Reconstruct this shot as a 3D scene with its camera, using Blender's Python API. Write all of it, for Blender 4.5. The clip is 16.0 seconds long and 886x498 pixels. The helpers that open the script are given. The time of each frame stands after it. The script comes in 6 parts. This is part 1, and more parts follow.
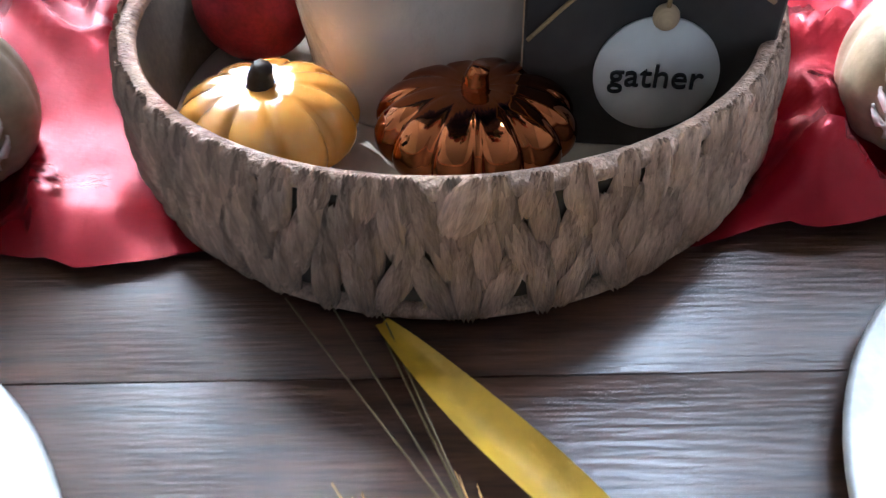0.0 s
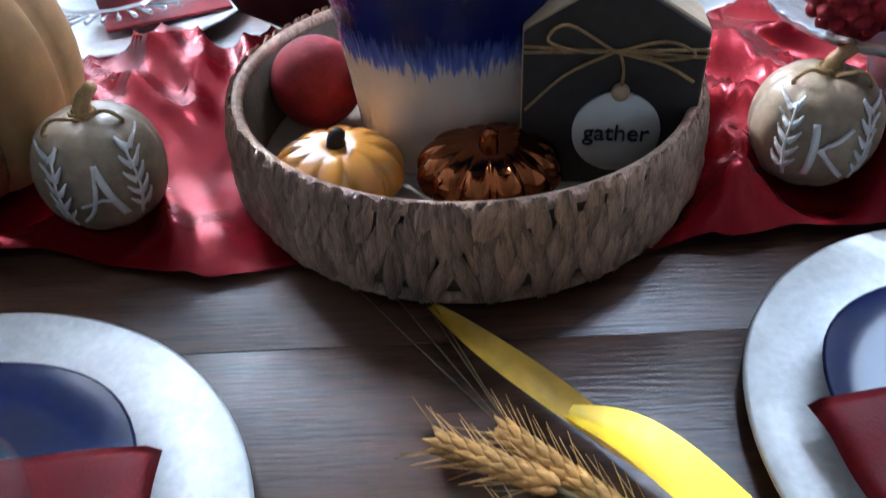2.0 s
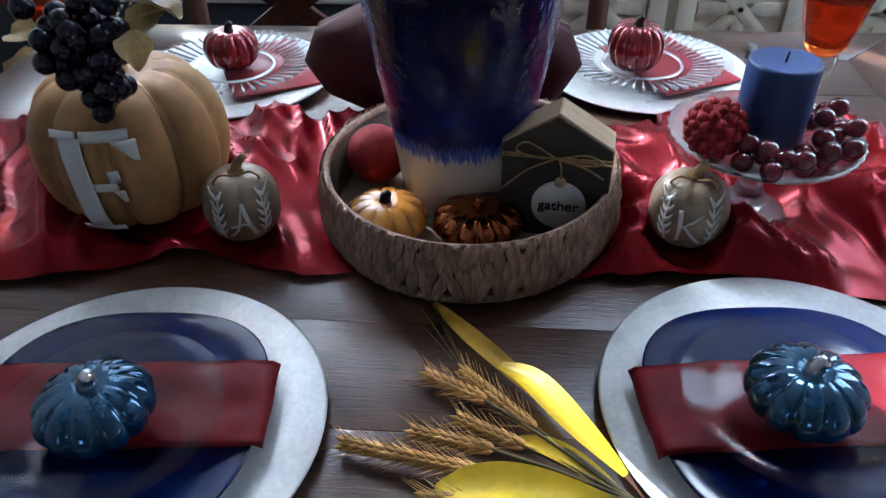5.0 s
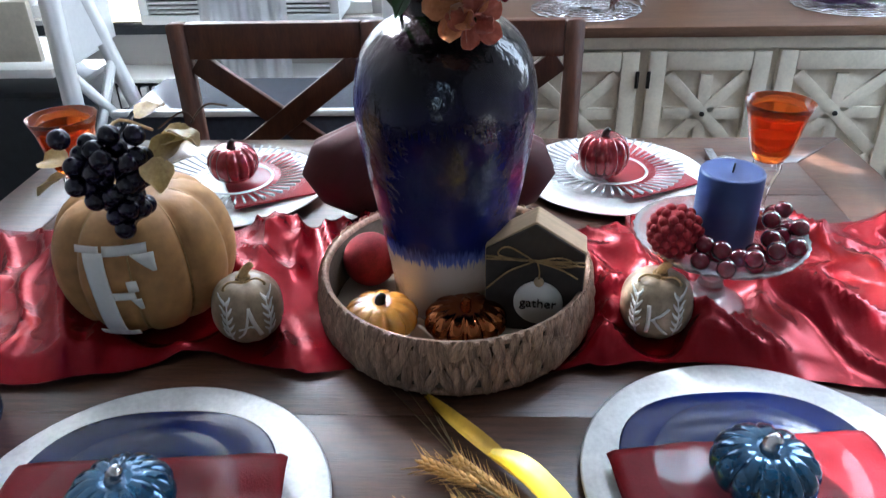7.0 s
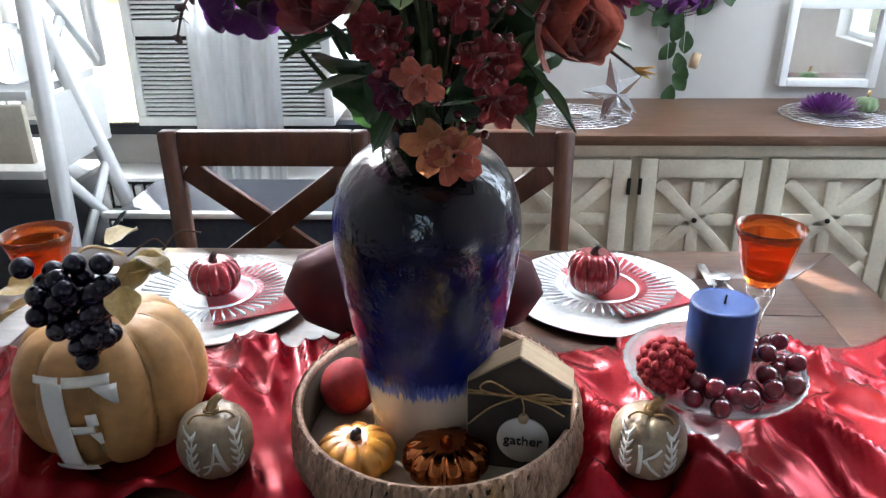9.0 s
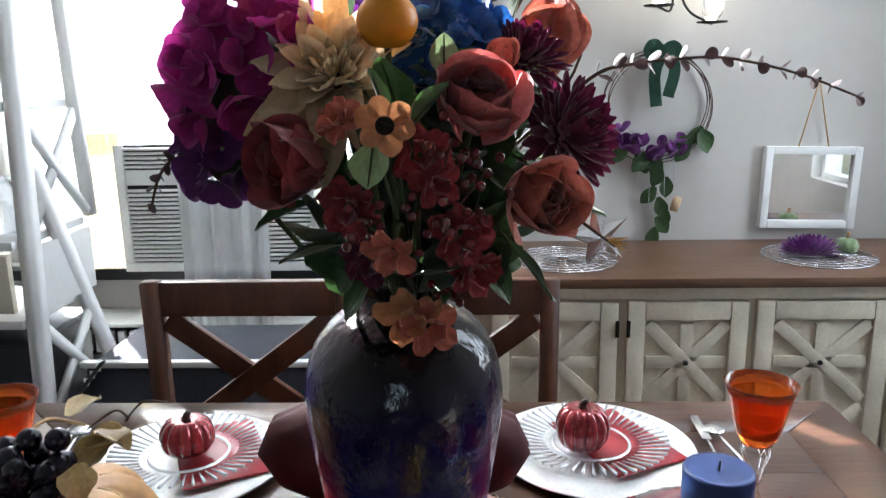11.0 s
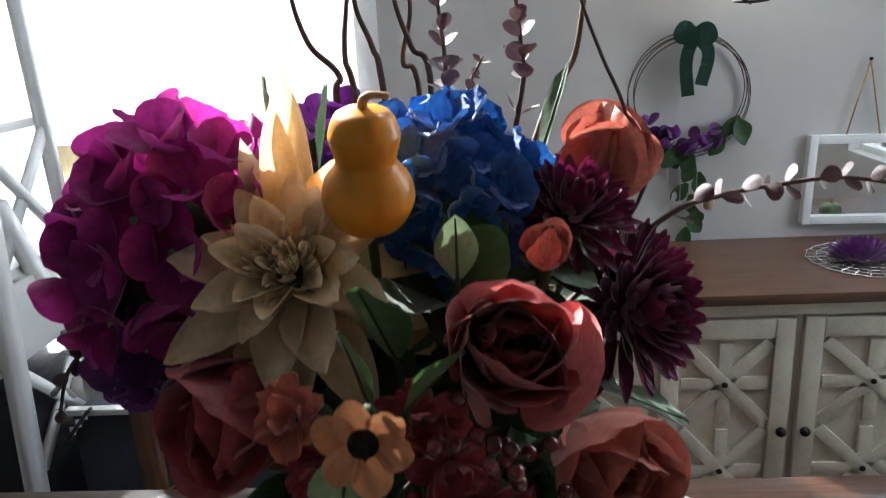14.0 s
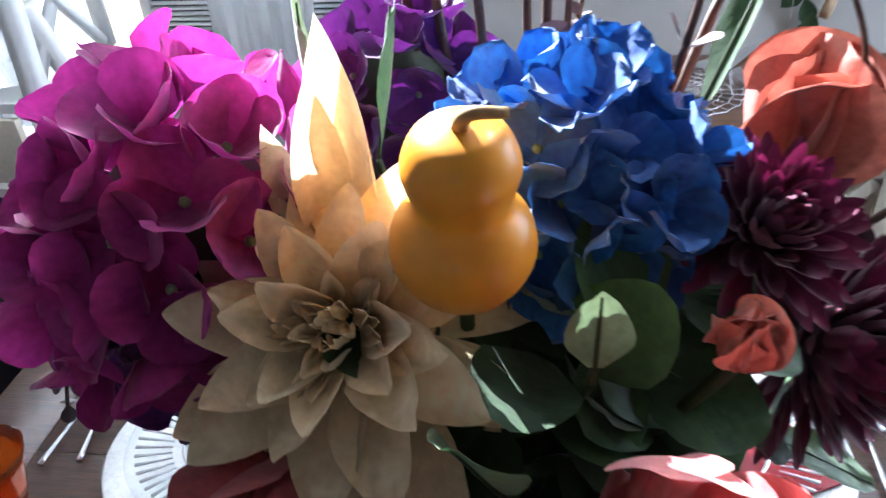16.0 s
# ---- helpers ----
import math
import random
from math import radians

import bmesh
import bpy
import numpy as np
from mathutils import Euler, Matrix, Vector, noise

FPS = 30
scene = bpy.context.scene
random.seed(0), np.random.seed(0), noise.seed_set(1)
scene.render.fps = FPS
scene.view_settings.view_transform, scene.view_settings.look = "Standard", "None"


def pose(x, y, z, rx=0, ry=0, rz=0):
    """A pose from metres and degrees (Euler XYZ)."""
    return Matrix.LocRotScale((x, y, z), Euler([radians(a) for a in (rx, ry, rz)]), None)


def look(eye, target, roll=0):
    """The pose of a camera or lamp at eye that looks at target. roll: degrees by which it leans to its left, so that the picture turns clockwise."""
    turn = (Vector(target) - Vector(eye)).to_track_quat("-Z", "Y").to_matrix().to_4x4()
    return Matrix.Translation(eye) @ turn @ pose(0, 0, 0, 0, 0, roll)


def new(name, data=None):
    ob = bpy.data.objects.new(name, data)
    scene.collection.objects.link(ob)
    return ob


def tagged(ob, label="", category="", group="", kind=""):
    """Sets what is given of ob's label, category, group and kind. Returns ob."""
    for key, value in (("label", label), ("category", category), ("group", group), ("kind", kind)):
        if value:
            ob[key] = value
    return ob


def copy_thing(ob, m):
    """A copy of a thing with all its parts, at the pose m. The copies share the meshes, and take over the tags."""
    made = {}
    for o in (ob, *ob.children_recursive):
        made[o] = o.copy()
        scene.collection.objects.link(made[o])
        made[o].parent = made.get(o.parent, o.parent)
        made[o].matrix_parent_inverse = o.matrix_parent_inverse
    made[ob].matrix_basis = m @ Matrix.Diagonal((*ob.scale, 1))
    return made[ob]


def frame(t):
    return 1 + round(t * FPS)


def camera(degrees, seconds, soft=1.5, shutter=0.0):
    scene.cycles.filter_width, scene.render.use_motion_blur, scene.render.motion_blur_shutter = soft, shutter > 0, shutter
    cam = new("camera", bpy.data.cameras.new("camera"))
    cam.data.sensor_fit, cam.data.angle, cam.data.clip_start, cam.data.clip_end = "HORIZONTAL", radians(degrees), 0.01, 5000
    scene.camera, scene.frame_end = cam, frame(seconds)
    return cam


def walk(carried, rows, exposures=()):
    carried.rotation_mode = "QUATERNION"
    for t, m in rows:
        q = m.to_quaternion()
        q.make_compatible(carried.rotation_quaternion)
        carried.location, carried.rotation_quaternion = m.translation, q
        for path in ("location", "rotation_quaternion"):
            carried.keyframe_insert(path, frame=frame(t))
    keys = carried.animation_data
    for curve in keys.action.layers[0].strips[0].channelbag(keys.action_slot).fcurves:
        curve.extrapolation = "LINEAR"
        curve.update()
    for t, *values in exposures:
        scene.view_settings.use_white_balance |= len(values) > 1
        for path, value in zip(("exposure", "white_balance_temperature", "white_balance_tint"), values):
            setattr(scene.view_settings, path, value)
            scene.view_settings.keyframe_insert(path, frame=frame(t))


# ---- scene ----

from mathutils.bvhtree import BVHTree

# ---------- camera and its walk ----------
cam = camera(61.3, 16.0, soft=1.2, shutter=0.5)
METRES, EYE, TILT, LEAN, TURN = 1.2, 1.0, -42.5, 1.6, 0.0
ROWS = [
    (0.0, 0.0, 0.0, 0.0, 0.0, 0.0, -0.0),
    (0.5, -0.0101, -0.0399, -0.0162, -0.43, 1.85, 0.35),
    (1.0, -0.0175, -0.0784, -0.024, -0.19, 4.12, 0.11),
    (1.5, -0.0126, -0.1024, -0.024, -1.16, 5.36, 1.56),
    (2.0, -0.02, -0.1149, -0.024, -0.72, 4.12, 1.43),
    (2.5, -0.0108, -0.119, -0.0373, -1.46, -4.42, 1.41),
    (3.0, -0.0055, -0.1435, -0.04, -2.45, -7.72, -0.03),
    (3.5, 0.0033, -0.1986, -0.0474, -0.06, -6.6, -3.56),
    (4.0, 0.0171, -0.267, -0.0362, 2.82, -1.88, -3.36),
    (6.5, 0.0088, -0.4399, -0.0557, 1.35, 10.52, -2.13),
    (7.0, 0.0099, -0.4381, -0.0419, 1.27, 12.49, -1.79),
    (7.5, 0.011, -0.4314, -0.0304, 0.72, 14.0, -1.91),
    (8.0, 0.0109, -0.427, -0.019, 1.28, 15.34, -2.34),
    (8.5, 0.0169, -0.4261, -0.0062, 1.63, 17.23, -2.5),
    (9.0, 0.0239, -0.4212, 0.0048, 0.93, 19.2, -2.34),
    (9.5, 0.0298, -0.419, 0.0135, 0.72, 20.27, -1.77),
    (10.0, 0.0371, -0.4221, 0.0126, 0.75, 24.34, -2.14),
    (12.5, 0.0242, -0.3943, 0.1169, 0.48, 30.87, 1.25),
    (13.0, 0.0157, -0.3816, 0.149, 0.67, 29.63, 2.17),
    (13.5, 0.0223, -0.3496, 0.1967, 1.1, 28.16, 0.22),
    (14.0, 0.0298, -0.3414, 0.2518, 2.22, 25.67, -0.57),
    (14.5, 0.0253, -0.3394, 0.2859, 1.31, 22.97, -1.84),
    (15.0, 0.0155, -0.2978, 0.3291, 2.53, 13.88, -2.9),
    (15.5, 0.01, -0.2819, 0.3603, 3.09, 11.2, -4.08),
    (16.0, 0.0008, -0.2585, 0.3855, 5.76, 8.48, -3.57),
]
EXPOSURES = [(0.0, 3.75, 5300, 8), (1.5, 3.15, 5150, 8), (4.0, 2.2, 5250, 8), (6.5, 2.85, 5500, 9), (8.5, 3.25, 5900, 9), (10.0, 2.95, 6100, 9), (12.5, 2.4, 6150, 10), (14.5, 2.0, 6100, 10), (16.0, 2.75, 5600, 11)]
walk(cam, [(t, pose(0, 0, EYE, TILT, LEAN, TURN) @ pose(METRES * x, METRES * y, METRES * z, 90 + pitch, roll, yaw)) for t, x, y, z, yaw, pitch, roll in ROWS], EXPOSURES)

# ---------- world, sun, lights ----------
TABLE = 0.76
WALL = 2.24
SUN_EL, SUN_AZ = 33.0, -36.0        # height, and degrees right of straight ahead (+y)

world = bpy.data.worlds.new("sky")
scene.world = world
world.use_nodes = True
wn = world.node_tree.nodes
sky = wn.new("ShaderNodeTexSky")
sky.sky_type, sky.sun_disc = "NISHITA", False
sky.sun_elevation, sky.sun_rotation = radians(SUN_EL), radians(SUN_AZ)
wn["Background"].inputs["Strength"].default_value = 0.05
world.node_tree.links.new(sky.outputs[0], wn["Background"].inputs["Color"])


def lamp(name, kind, m, energy, colour, **settings):
    data = bpy.data.lights.new(name, kind)
    data.energy, data.color = energy, colour
    for k, v in settings.items():
        if k == "size":
            data.size = v
        elif k == "size_y":
            data.shape, data.size_y = "RECTANGLE", v
        elif k == "angle":
            data.angle = radians(v)
        elif k == "radius":
            data.shadow_soft_size = v
    ob = new(name, data)
    ob.matrix_world = m
    return ob


az, el = radians(SUN_AZ), radians(SUN_EL)
sun_way = Vector((math.sin(az) * math.cos(el), math.cos(az) * math.cos(el), math.sin(el)))
lamp("sun", "SUN", look(sun_way * 8, (0, 0, 0)), 5.0, (1.0, 0.98, 0.95), angle=0.6)
lamp("window_daylight", "AREA", look((-0.77, WALL + 0.12, 1.6), (-0.6, 0.0, 1.1)), 0.6, (0.86, 0.93, 1.0), size=0.9, size_y=1.3)
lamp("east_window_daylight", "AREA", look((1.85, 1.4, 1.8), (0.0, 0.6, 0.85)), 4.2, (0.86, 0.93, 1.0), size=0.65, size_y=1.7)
for rz in (1.2, 1.78):
    lamp("rear_window_daylight", "AREA", look((-0.5, -5.06, rz), (-0.3, 0.5, 1.1)), 0.25, (0.6, 0.75, 1.0), size=0.42, size_y=0.42)
# unseen overhead lamp, added to put glare on the right of the table
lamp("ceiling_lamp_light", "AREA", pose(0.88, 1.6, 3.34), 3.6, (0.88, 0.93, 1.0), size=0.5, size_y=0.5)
for sx, sz in ((0.658, 1.675), (0.824, 1.615)):
    lamp("sconce_light", "POINT", pose(sx, WALL - 0.16, sz), 0.12, (1.0, 0.86, 0.66), radius=0.03)


# ---------- materials ----------
def mat(name, base, rough=0.5, metal=0.0, vary=0.15, scale=20.0, bump=0.0, bump_scale=60.0, stretch=(1, 1, 1), coat=0.0,
        trans=0.0, ior=1.45, sheen=0.0, second=None, per_piece=0.0, subsurface=0.0, aniso=0.0, emit=0.0, clear=0.0):
    m = bpy.data.materials.new(name)
    m.use_nodes = True
    n, l = m.node_tree.nodes, m.node_tree.links
    b = n["Principled BSDF"]
    b.inputs["Roughness"].default_value, b.inputs["Metallic"].default_value = rough, metal
    b.inputs["Coat Weight"].default_value, b.inputs["Coat Roughness"].default_value = coat, 0.08
    b.inputs["Transmission Weight"].default_value, b.inputs["IOR"].default_value = trans, ior
    b.inputs["Sheen Weight"].default_value = sheen
    b.inputs["Anisotropic"].default_value = aniso
    if emit:
        b.inputs["Emission Color"].default_value = (*base, 1)
        b.inputs["Emission Strength"].default_value = emit
    tc, mp = n.new("ShaderNodeTexCoord"), n.new("ShaderNodeMapping")
    mp.inputs["Scale"].default_value = stretch
    l.new(tc.outputs["Object"], mp.inputs["Vector"])
    big, fine = n.new("ShaderNodeTexNoise"), n.new("ShaderNodeTexNoise")
    big.inputs["Scale"].default_value, big.inputs["Detail"].default_value = scale, 6
    fine.inputs["Scale"].default_value, fine.inputs["Detail"].default_value = scale * 7, 4
    l.new(mp.outputs[0], big.inputs["Vector"]), l.new(mp.outputs[0], fine.inputs["Vector"])
    add = n.new("ShaderNodeMix")
    add.data_type = "FLOAT"
    add.inputs[0].default_value = 0.4
    l.new(big.outputs["Fac"], add.inputs[2]), l.new(fine.outputs["Fac"], add.inputs[3])
    ramp = n.new("ShaderNodeValToRGB")
    low = second or tuple(c * (1 - vary) for c in base)
    high = tuple(min(1, c * (1 + vary * 0.6)) for c in base)
    ramp.color_ramp.elements[0].color, ramp.color_ramp.elements[1].color = (*low, 1), (*high, 1)
    ramp.color_ramp.elements[0].position, ramp.color_ramp.elements[1].position = 0.34, 0.66
    l.new(add.outputs[0], ramp.inputs[0])
    out = ramp.outputs[0]
    if per_piece:
        info, hsv, mr = n.new("ShaderNodeObjectInfo"), n.new("ShaderNodeHueSaturation"), n.new("ShaderNodeMapRange")
        mr.inputs["To Min"].default_value, mr.inputs["To Max"].default_value = 1 - per_piece, 1 + per_piece
        l.new(info.outputs["Random"], mr.inputs[0]), l.new(mr.outputs[0], hsv.inputs["Value"]), l.new(out, hsv.inputs["Color"])
        out = hsv.outputs[0]
    l.new(out, b.inputs["Base Color"])
    if bump:
        bp, bt = n.new("ShaderNodeBump"), n.new("ShaderNodeTexNoise")
        bt.inputs["Scale"].default_value, bt.inputs["Detail"].default_value = bump_scale, 5
        bp.inputs["Strength"].default_value, bp.inputs["Distance"].default_value = bump, 0.003
        l.new(mp.outputs[0], bt.inputs["Vector"]), l.new(bt.outputs["Fac"], bp.inputs["Height"]), l.new(bp.outputs[0], b.inputs["Normal"])
        if coat:
            l.new(bp.outputs[0], b.inputs["Coat Normal"])
    if subsurface:
        tr, mx = n.new("ShaderNodeBsdfTranslucent"), n.new("ShaderNodeMixShader")
        mx.inputs[0].default_value = subsurface
        l.new(out, tr.inputs["Color"]), l.new(b.outputs[0], mx.inputs[1]), l.new(tr.outputs[0], mx.inputs[2])
        l.new(mx.outputs[0], n["Material Output"].inputs["Surface"])
        if clear:
            gap, weave = n.new("ShaderNodeBsdfTransparent"), n.new("ShaderNodeMixShader")
            weave.inputs[0].default_value = clear
            l.new(mx.outputs[0], weave.inputs[1]), l.new(gap.outputs[0], weave.inputs[2])
            l.new(weave.outputs[0], n["Material Output"].inputs["Surface"])
    return m


M_WOOD = mat("dark_oak", (0.078, 0.036, 0.021), 0.3, coat=0.4, vary=0.6, scale=11, stretch=(1, 12, 12), bump=0.18, bump_scale=34, per_piece=0.2)
M_WOOD.node_tree.nodes["Principled BSDF"].inputs["Coat Roughness"].default_value = 0.24
M_CHAIR = mat("chestnut_wood", (0.085, 0.028, 0.012), 0.36, vary=0.4, scale=8, stretch=(5, 5, 1), bump=0.1)
M_TOP = mat("walnut_top", (0.12, 0.062, 0.035), 0.42, vary=0.35, scale=6, stretch=(1, 8, 8), bump=0.1)
M_CREAM = mat("cream_paint", (0.66, 0.6, 0.48), 0.5, vary=0.14, scale=14, bump=0.12, bump_scale=50)
M_WALL = mat("grey_wall_paint", (0.52, 0.5, 0.47), 0.75, vary=0.05, scale=3, bump=0.05, bump_scale=200)
M_CEIL = mat("white_ceiling_paint", (0.6, 0.6, 0.585), 0.8, vary=0.04, scale=3)
M_FLOOR = mat("dark_floor_boards", (0.12, 0.08, 0.055), 0.4, vary=0.4, scale=5, stretch=(8, 1, 1))
M_WHITE = mat("white_paint", (0.78, 0.78, 0.76), 0.45, vary=0.06, scale=10, bump=0.05)
M_PLASTIC = mat("white_plastic", (0.7, 0.71, 0.7), 0.4, vary=0.05, scale=8)
M_PLEAT = mat("cream_plastic", (0.72, 0.66, 0.5), 0.5, vary=0.08, scale=8)
M_DARK = mat("dark_plastic", (0.02, 0.022, 0.026), 0.4, vary=0.3, scale=30)
M_NAVYCLOTH = mat("slate_fabric", (0.035, 0.04, 0.06), 0.9, vary=0.3, scale=60, bump=0.3, bump_scale=400, sheen=0.2)
# dense voile of the added sun screen, and the curtains' sheer cloth
M_SUN_SCREEN = mat("sun_screen_voile", (0.9, 0.91, 0.92), 0.9, vary=0.04, scale=6, subsurface=0.35, clear=0.06)
M_SHEER = mat("sheer_curtain", (0.9, 0.91, 0.92), 0.9, vary=0.04, scale=6, subsurface=0.6, clear=0.5)
M_SATIN = mat("red_satin", (0.26, 0.002, 0.009), 0.27, metal=0.5, vary=0.15, scale=14, bump=0.05, bump_scale=300)
M_NAPKIN = mat("red_cloth", (0.34, 0.006, 0.016), 0.5, vary=0.15, scale=40, bump=0.2, bump_scale=500)
M_CHARGER = mat("pearl_charger", (0.86, 0.87, 0.85), 0.35, vary=0.2, scale=28, bump=0.3, bump_scale=55, coat=0.8, metal=0.0)
M_CHARGER.node_tree.nodes["Principled BSDF"].inputs["Coat Roughness"].default_value = 0.3
M_NAVY = mat("navy_glaze", (0.004, 0.011, 0.075), 0.16, vary=0.2, scale=12, coat=0.1)
M_GLASS = mat("clear_glass", (0.97, 0.98, 0.98), 0.03, trans=1.0, ior=1.22, vary=0.0)
M_CUTGLASS = mat("pressed_glass", (0.93, 0.95, 0.96), 0.08, trans=0.85, ior=1.5, vary=0.02, bump=0.3, bump_scale=90)
M_ORANGE = mat("amber_glass", (1.0, 0.22, 0.025), 0.05, trans=0.9, ior=1.4, vary=0.05)
M_BLUEGLASS = mat("blue_glass", (0.1, 0.3, 0.9), 0.05, trans=0.9, ior=1.4, vary=0.05)
M_SILVER = mat("silver_metal", (0.75, 0.75, 0.77), 0.2, metal=1.0, vary=0.08)
M_RASP = mat("red_mercury_glass", (0.3, 0.018, 0.025), 0.15, metal=0.45, vary=0.35, scale=60, coat=1.0)
M_TEAL = mat("teal_mercury_glass", (0.015, 0.09, 0.19), 0.12, metal=0.6, vary=0.5, scale=45, coat=1.0)
M_COPPER = mat("copper_mirror", (0.34, 0.105, 0.035), 0.06, metal=1.0, vary=0.1, scale=30)
M_AMBER = mat("honey_ceramic", (0.7, 0.25, 0.022), 0.16, vary=0.25, scale=18, coat=1.0, second=(0.74, 0.37, 0.07))
M_STEM = mat("dark_stem", (0.03, 0.02, 0.015), 0.45, vary=0.4, scale=80, bump=0.4)
M_GOLDSTEM = mat("tan_stem", (0.42, 0.26, 0.11), 0.55, vary=0.4, scale=70, bump=0.4)
M_TANPUMP = mat("tan_pumpkin", (0.44, 0.23, 0.08), 0.55, vary=0.4, scale=9, bump=0.25, bump_scale=60, second=(0.3, 0.16, 0.06))
M_GREYPUMP = mat("taupe_pumpkin", (0.38, 0.285, 0.185), 0.4, vary=0.35, scale=22, bump=0.25, bump_scale=90, coat=0.2)
M_LETTER = mat("white_letter_paint", (0.78, 0.76, 0.72), 0.55, vary=0.06, scale=30)
M_GRAPE = mat("black_grape", (0.006, 0.004, 0.016), 0.25, vary=0.4, scale=30, coat=0.15)
M_REDGRAPE = mat("red_grape", (0.11, 0.006, 0.014), 0.16, vary=0.4, scale=30, coat=0.9)
M_REDBALL = mat("raspberry_ball", (0.27, 0.008, 0.014), 0.8, vary=0.4, scale=60)
M_CANDLE = mat("blue_wax", (0.012, 0.034, 0.135), 0.45, vary=0.12, scale=15, bump=0.05)
M_RAFFIA = mat("raffia_weave", (0.45, 0.285, 0.195), 0.62, vary=0.55, scale=10, stretch=(14, 14, 1.5), bump=0.8, bump_scale=28, per_piece=0.25)
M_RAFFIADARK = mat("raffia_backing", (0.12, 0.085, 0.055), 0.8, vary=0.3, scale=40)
M_BASKETBOARD = mat("pale_board", (0.62, 0.5, 0.38), 0.6, vary=0.12, scale=14)
M_BLOCK = mat("charcoal_painted_wood", (0.045, 0.034, 0.028), 0.6, vary=0.25, scale=18, bump=0.2)
M_RAWWOOD = mat("raw_pine", (0.56, 0.4, 0.24), 0.6, vary=0.2, scale=20, stretch=(1, 8, 1))
M_TAG = mat("white_tag", (0.74, 0.72, 0.7), 0.6, vary=0.05, scale=20)
M_INK = mat("dark_ink", (0.02, 0.02, 0.022), 0.6, vary=0.1)
M_TWINE = mat("jute_twine", (0.44, 0.28, 0.12), 0.8, vary=0.4, scale=120, bump=0.6, bump_scale=400)
M_WHEAT = mat("wheat_straw", (0.68, 0.38, 0.11), 0.6, vary=0.4, scale=60, per_piece=0.2)
M_YLEAF = mat("yellow_husk", (0.8, 0.54, 0.015), 0.45, vary=0.16, scale=6, stretch=(3, 3, 1), bump=0.3, bump_scale=20, subsurface=0.2)
M_OLEAF = mat("olive_husk", (0.44, 0.25, 0.012), 0.45, vary=0.3, scale=6, stretch=(3, 3, 1), bump=0.4, bump_scale=20)
M_STRAWSTEM = mat("dull_straw", (0.16, 0.12, 0.05), 0.6, vary=0.3, scale=40)
M_MAROON = mat("maroon_velvet", (0.045, 0.002, 0.005), 0.8, vary=0.2, scale=30)
M_BLACKIRON = mat("black_iron", (0.02, 0.018, 0.016), 0.5, metal=0.6, vary=0.2)
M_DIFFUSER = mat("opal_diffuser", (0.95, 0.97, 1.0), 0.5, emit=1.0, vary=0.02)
M_IVORYGLASS = mat("frosted_shade", (1.0, 0.88, 0.68), 0.6, emit=1.4, vary=0.02)


def petal_mat(name, base, second, rough=0.6, sub=0.18, per=0.2):
    return mat(name, base, rough, vary=0.3, scale=35, second=second, bump=0.25, bump_scale=130, per_piece=per, subsurface=sub, sheen=0.35)


P_PURPLE = petal_mat("magenta_petal", (0.46, 0.035, 0.27), (0.26, 0.014, 0.15), sub=0.48)
P_PLUM = petal_mat("plum_petal", (0.15, 0.018, 0.19), (0.07, 0.008, 0.09))
P_CREAM = petal_mat("tan_cream_petal", (0.84, 0.7, 0.48), (0.72, 0.55, 0.32), sub=0.35)
P_BLUE = petal_mat("blue_petal", (0.03, 0.15, 0.45), (0.01, 0.04, 0.2), sub=0.15)
P_PEONY = petal_mat("dusty_rose_petal", (0.54, 0.16, 0.15), (0.32, 0.055, 0.05))
P_CORAL = petal_mat("coral_petal", (0.6, 0.2, 0.135), (0.42, 0.095, 0.06))
P_WINE = petal_mat("wine_petal", (0.42, 0.07, 0.075), (0.2, 0.015, 0.025))
P_MUM = petal_mat("burgundy_petal", (0.17, 0.01, 0.055), (0.09, 0.005, 0.03))
P_PEACH = petal_mat("peach_petal", (0.66, 0.32, 0.15), (0.5, 0.18, 0.07))
P_EUC = petal_mat("eucalyptus_leaf", (0.13, 0.075, 0.075), (0.07, 0.04, 0.045), sub=0.1)
P_LEAF = petal_mat("green_leaf", (0.045, 0.1, 0.025), (0.02, 0.05, 0.015), rough=0.45, sub=0.2)
P_SAGE = petal_mat("pale_green_leaf", (0.3, 0.4, 0.22), (0.16, 0.25, 0.1), rough=0.5)
P_GOLDLEAF = petal_mat("gold_leaf", (0.5, 0.37, 0.13), (0.32, 0.2, 0.06), rough=0.4)
M_GOURD = mat("orange_gourd", (0.8, 0.31, 0.012), 0.38, vary=0.12, scale=12, bump=0.05, coat=0.15)
M_BRANCH = mat("brown_branch", (0.1, 0.055, 0.035), 0.6, vary=0.4, scale=60, bump=0.3)
M_BERRY = mat("wine_berry", (0.12, 0.008, 0.012), 0.18, vary=0.3, scale=50, coat=0.8)
M_RIBBON = mat("green_ribbon", (0.09, 0.2, 0.15), 0.5, vary=0.2, scale=30, subsurface=0.3)


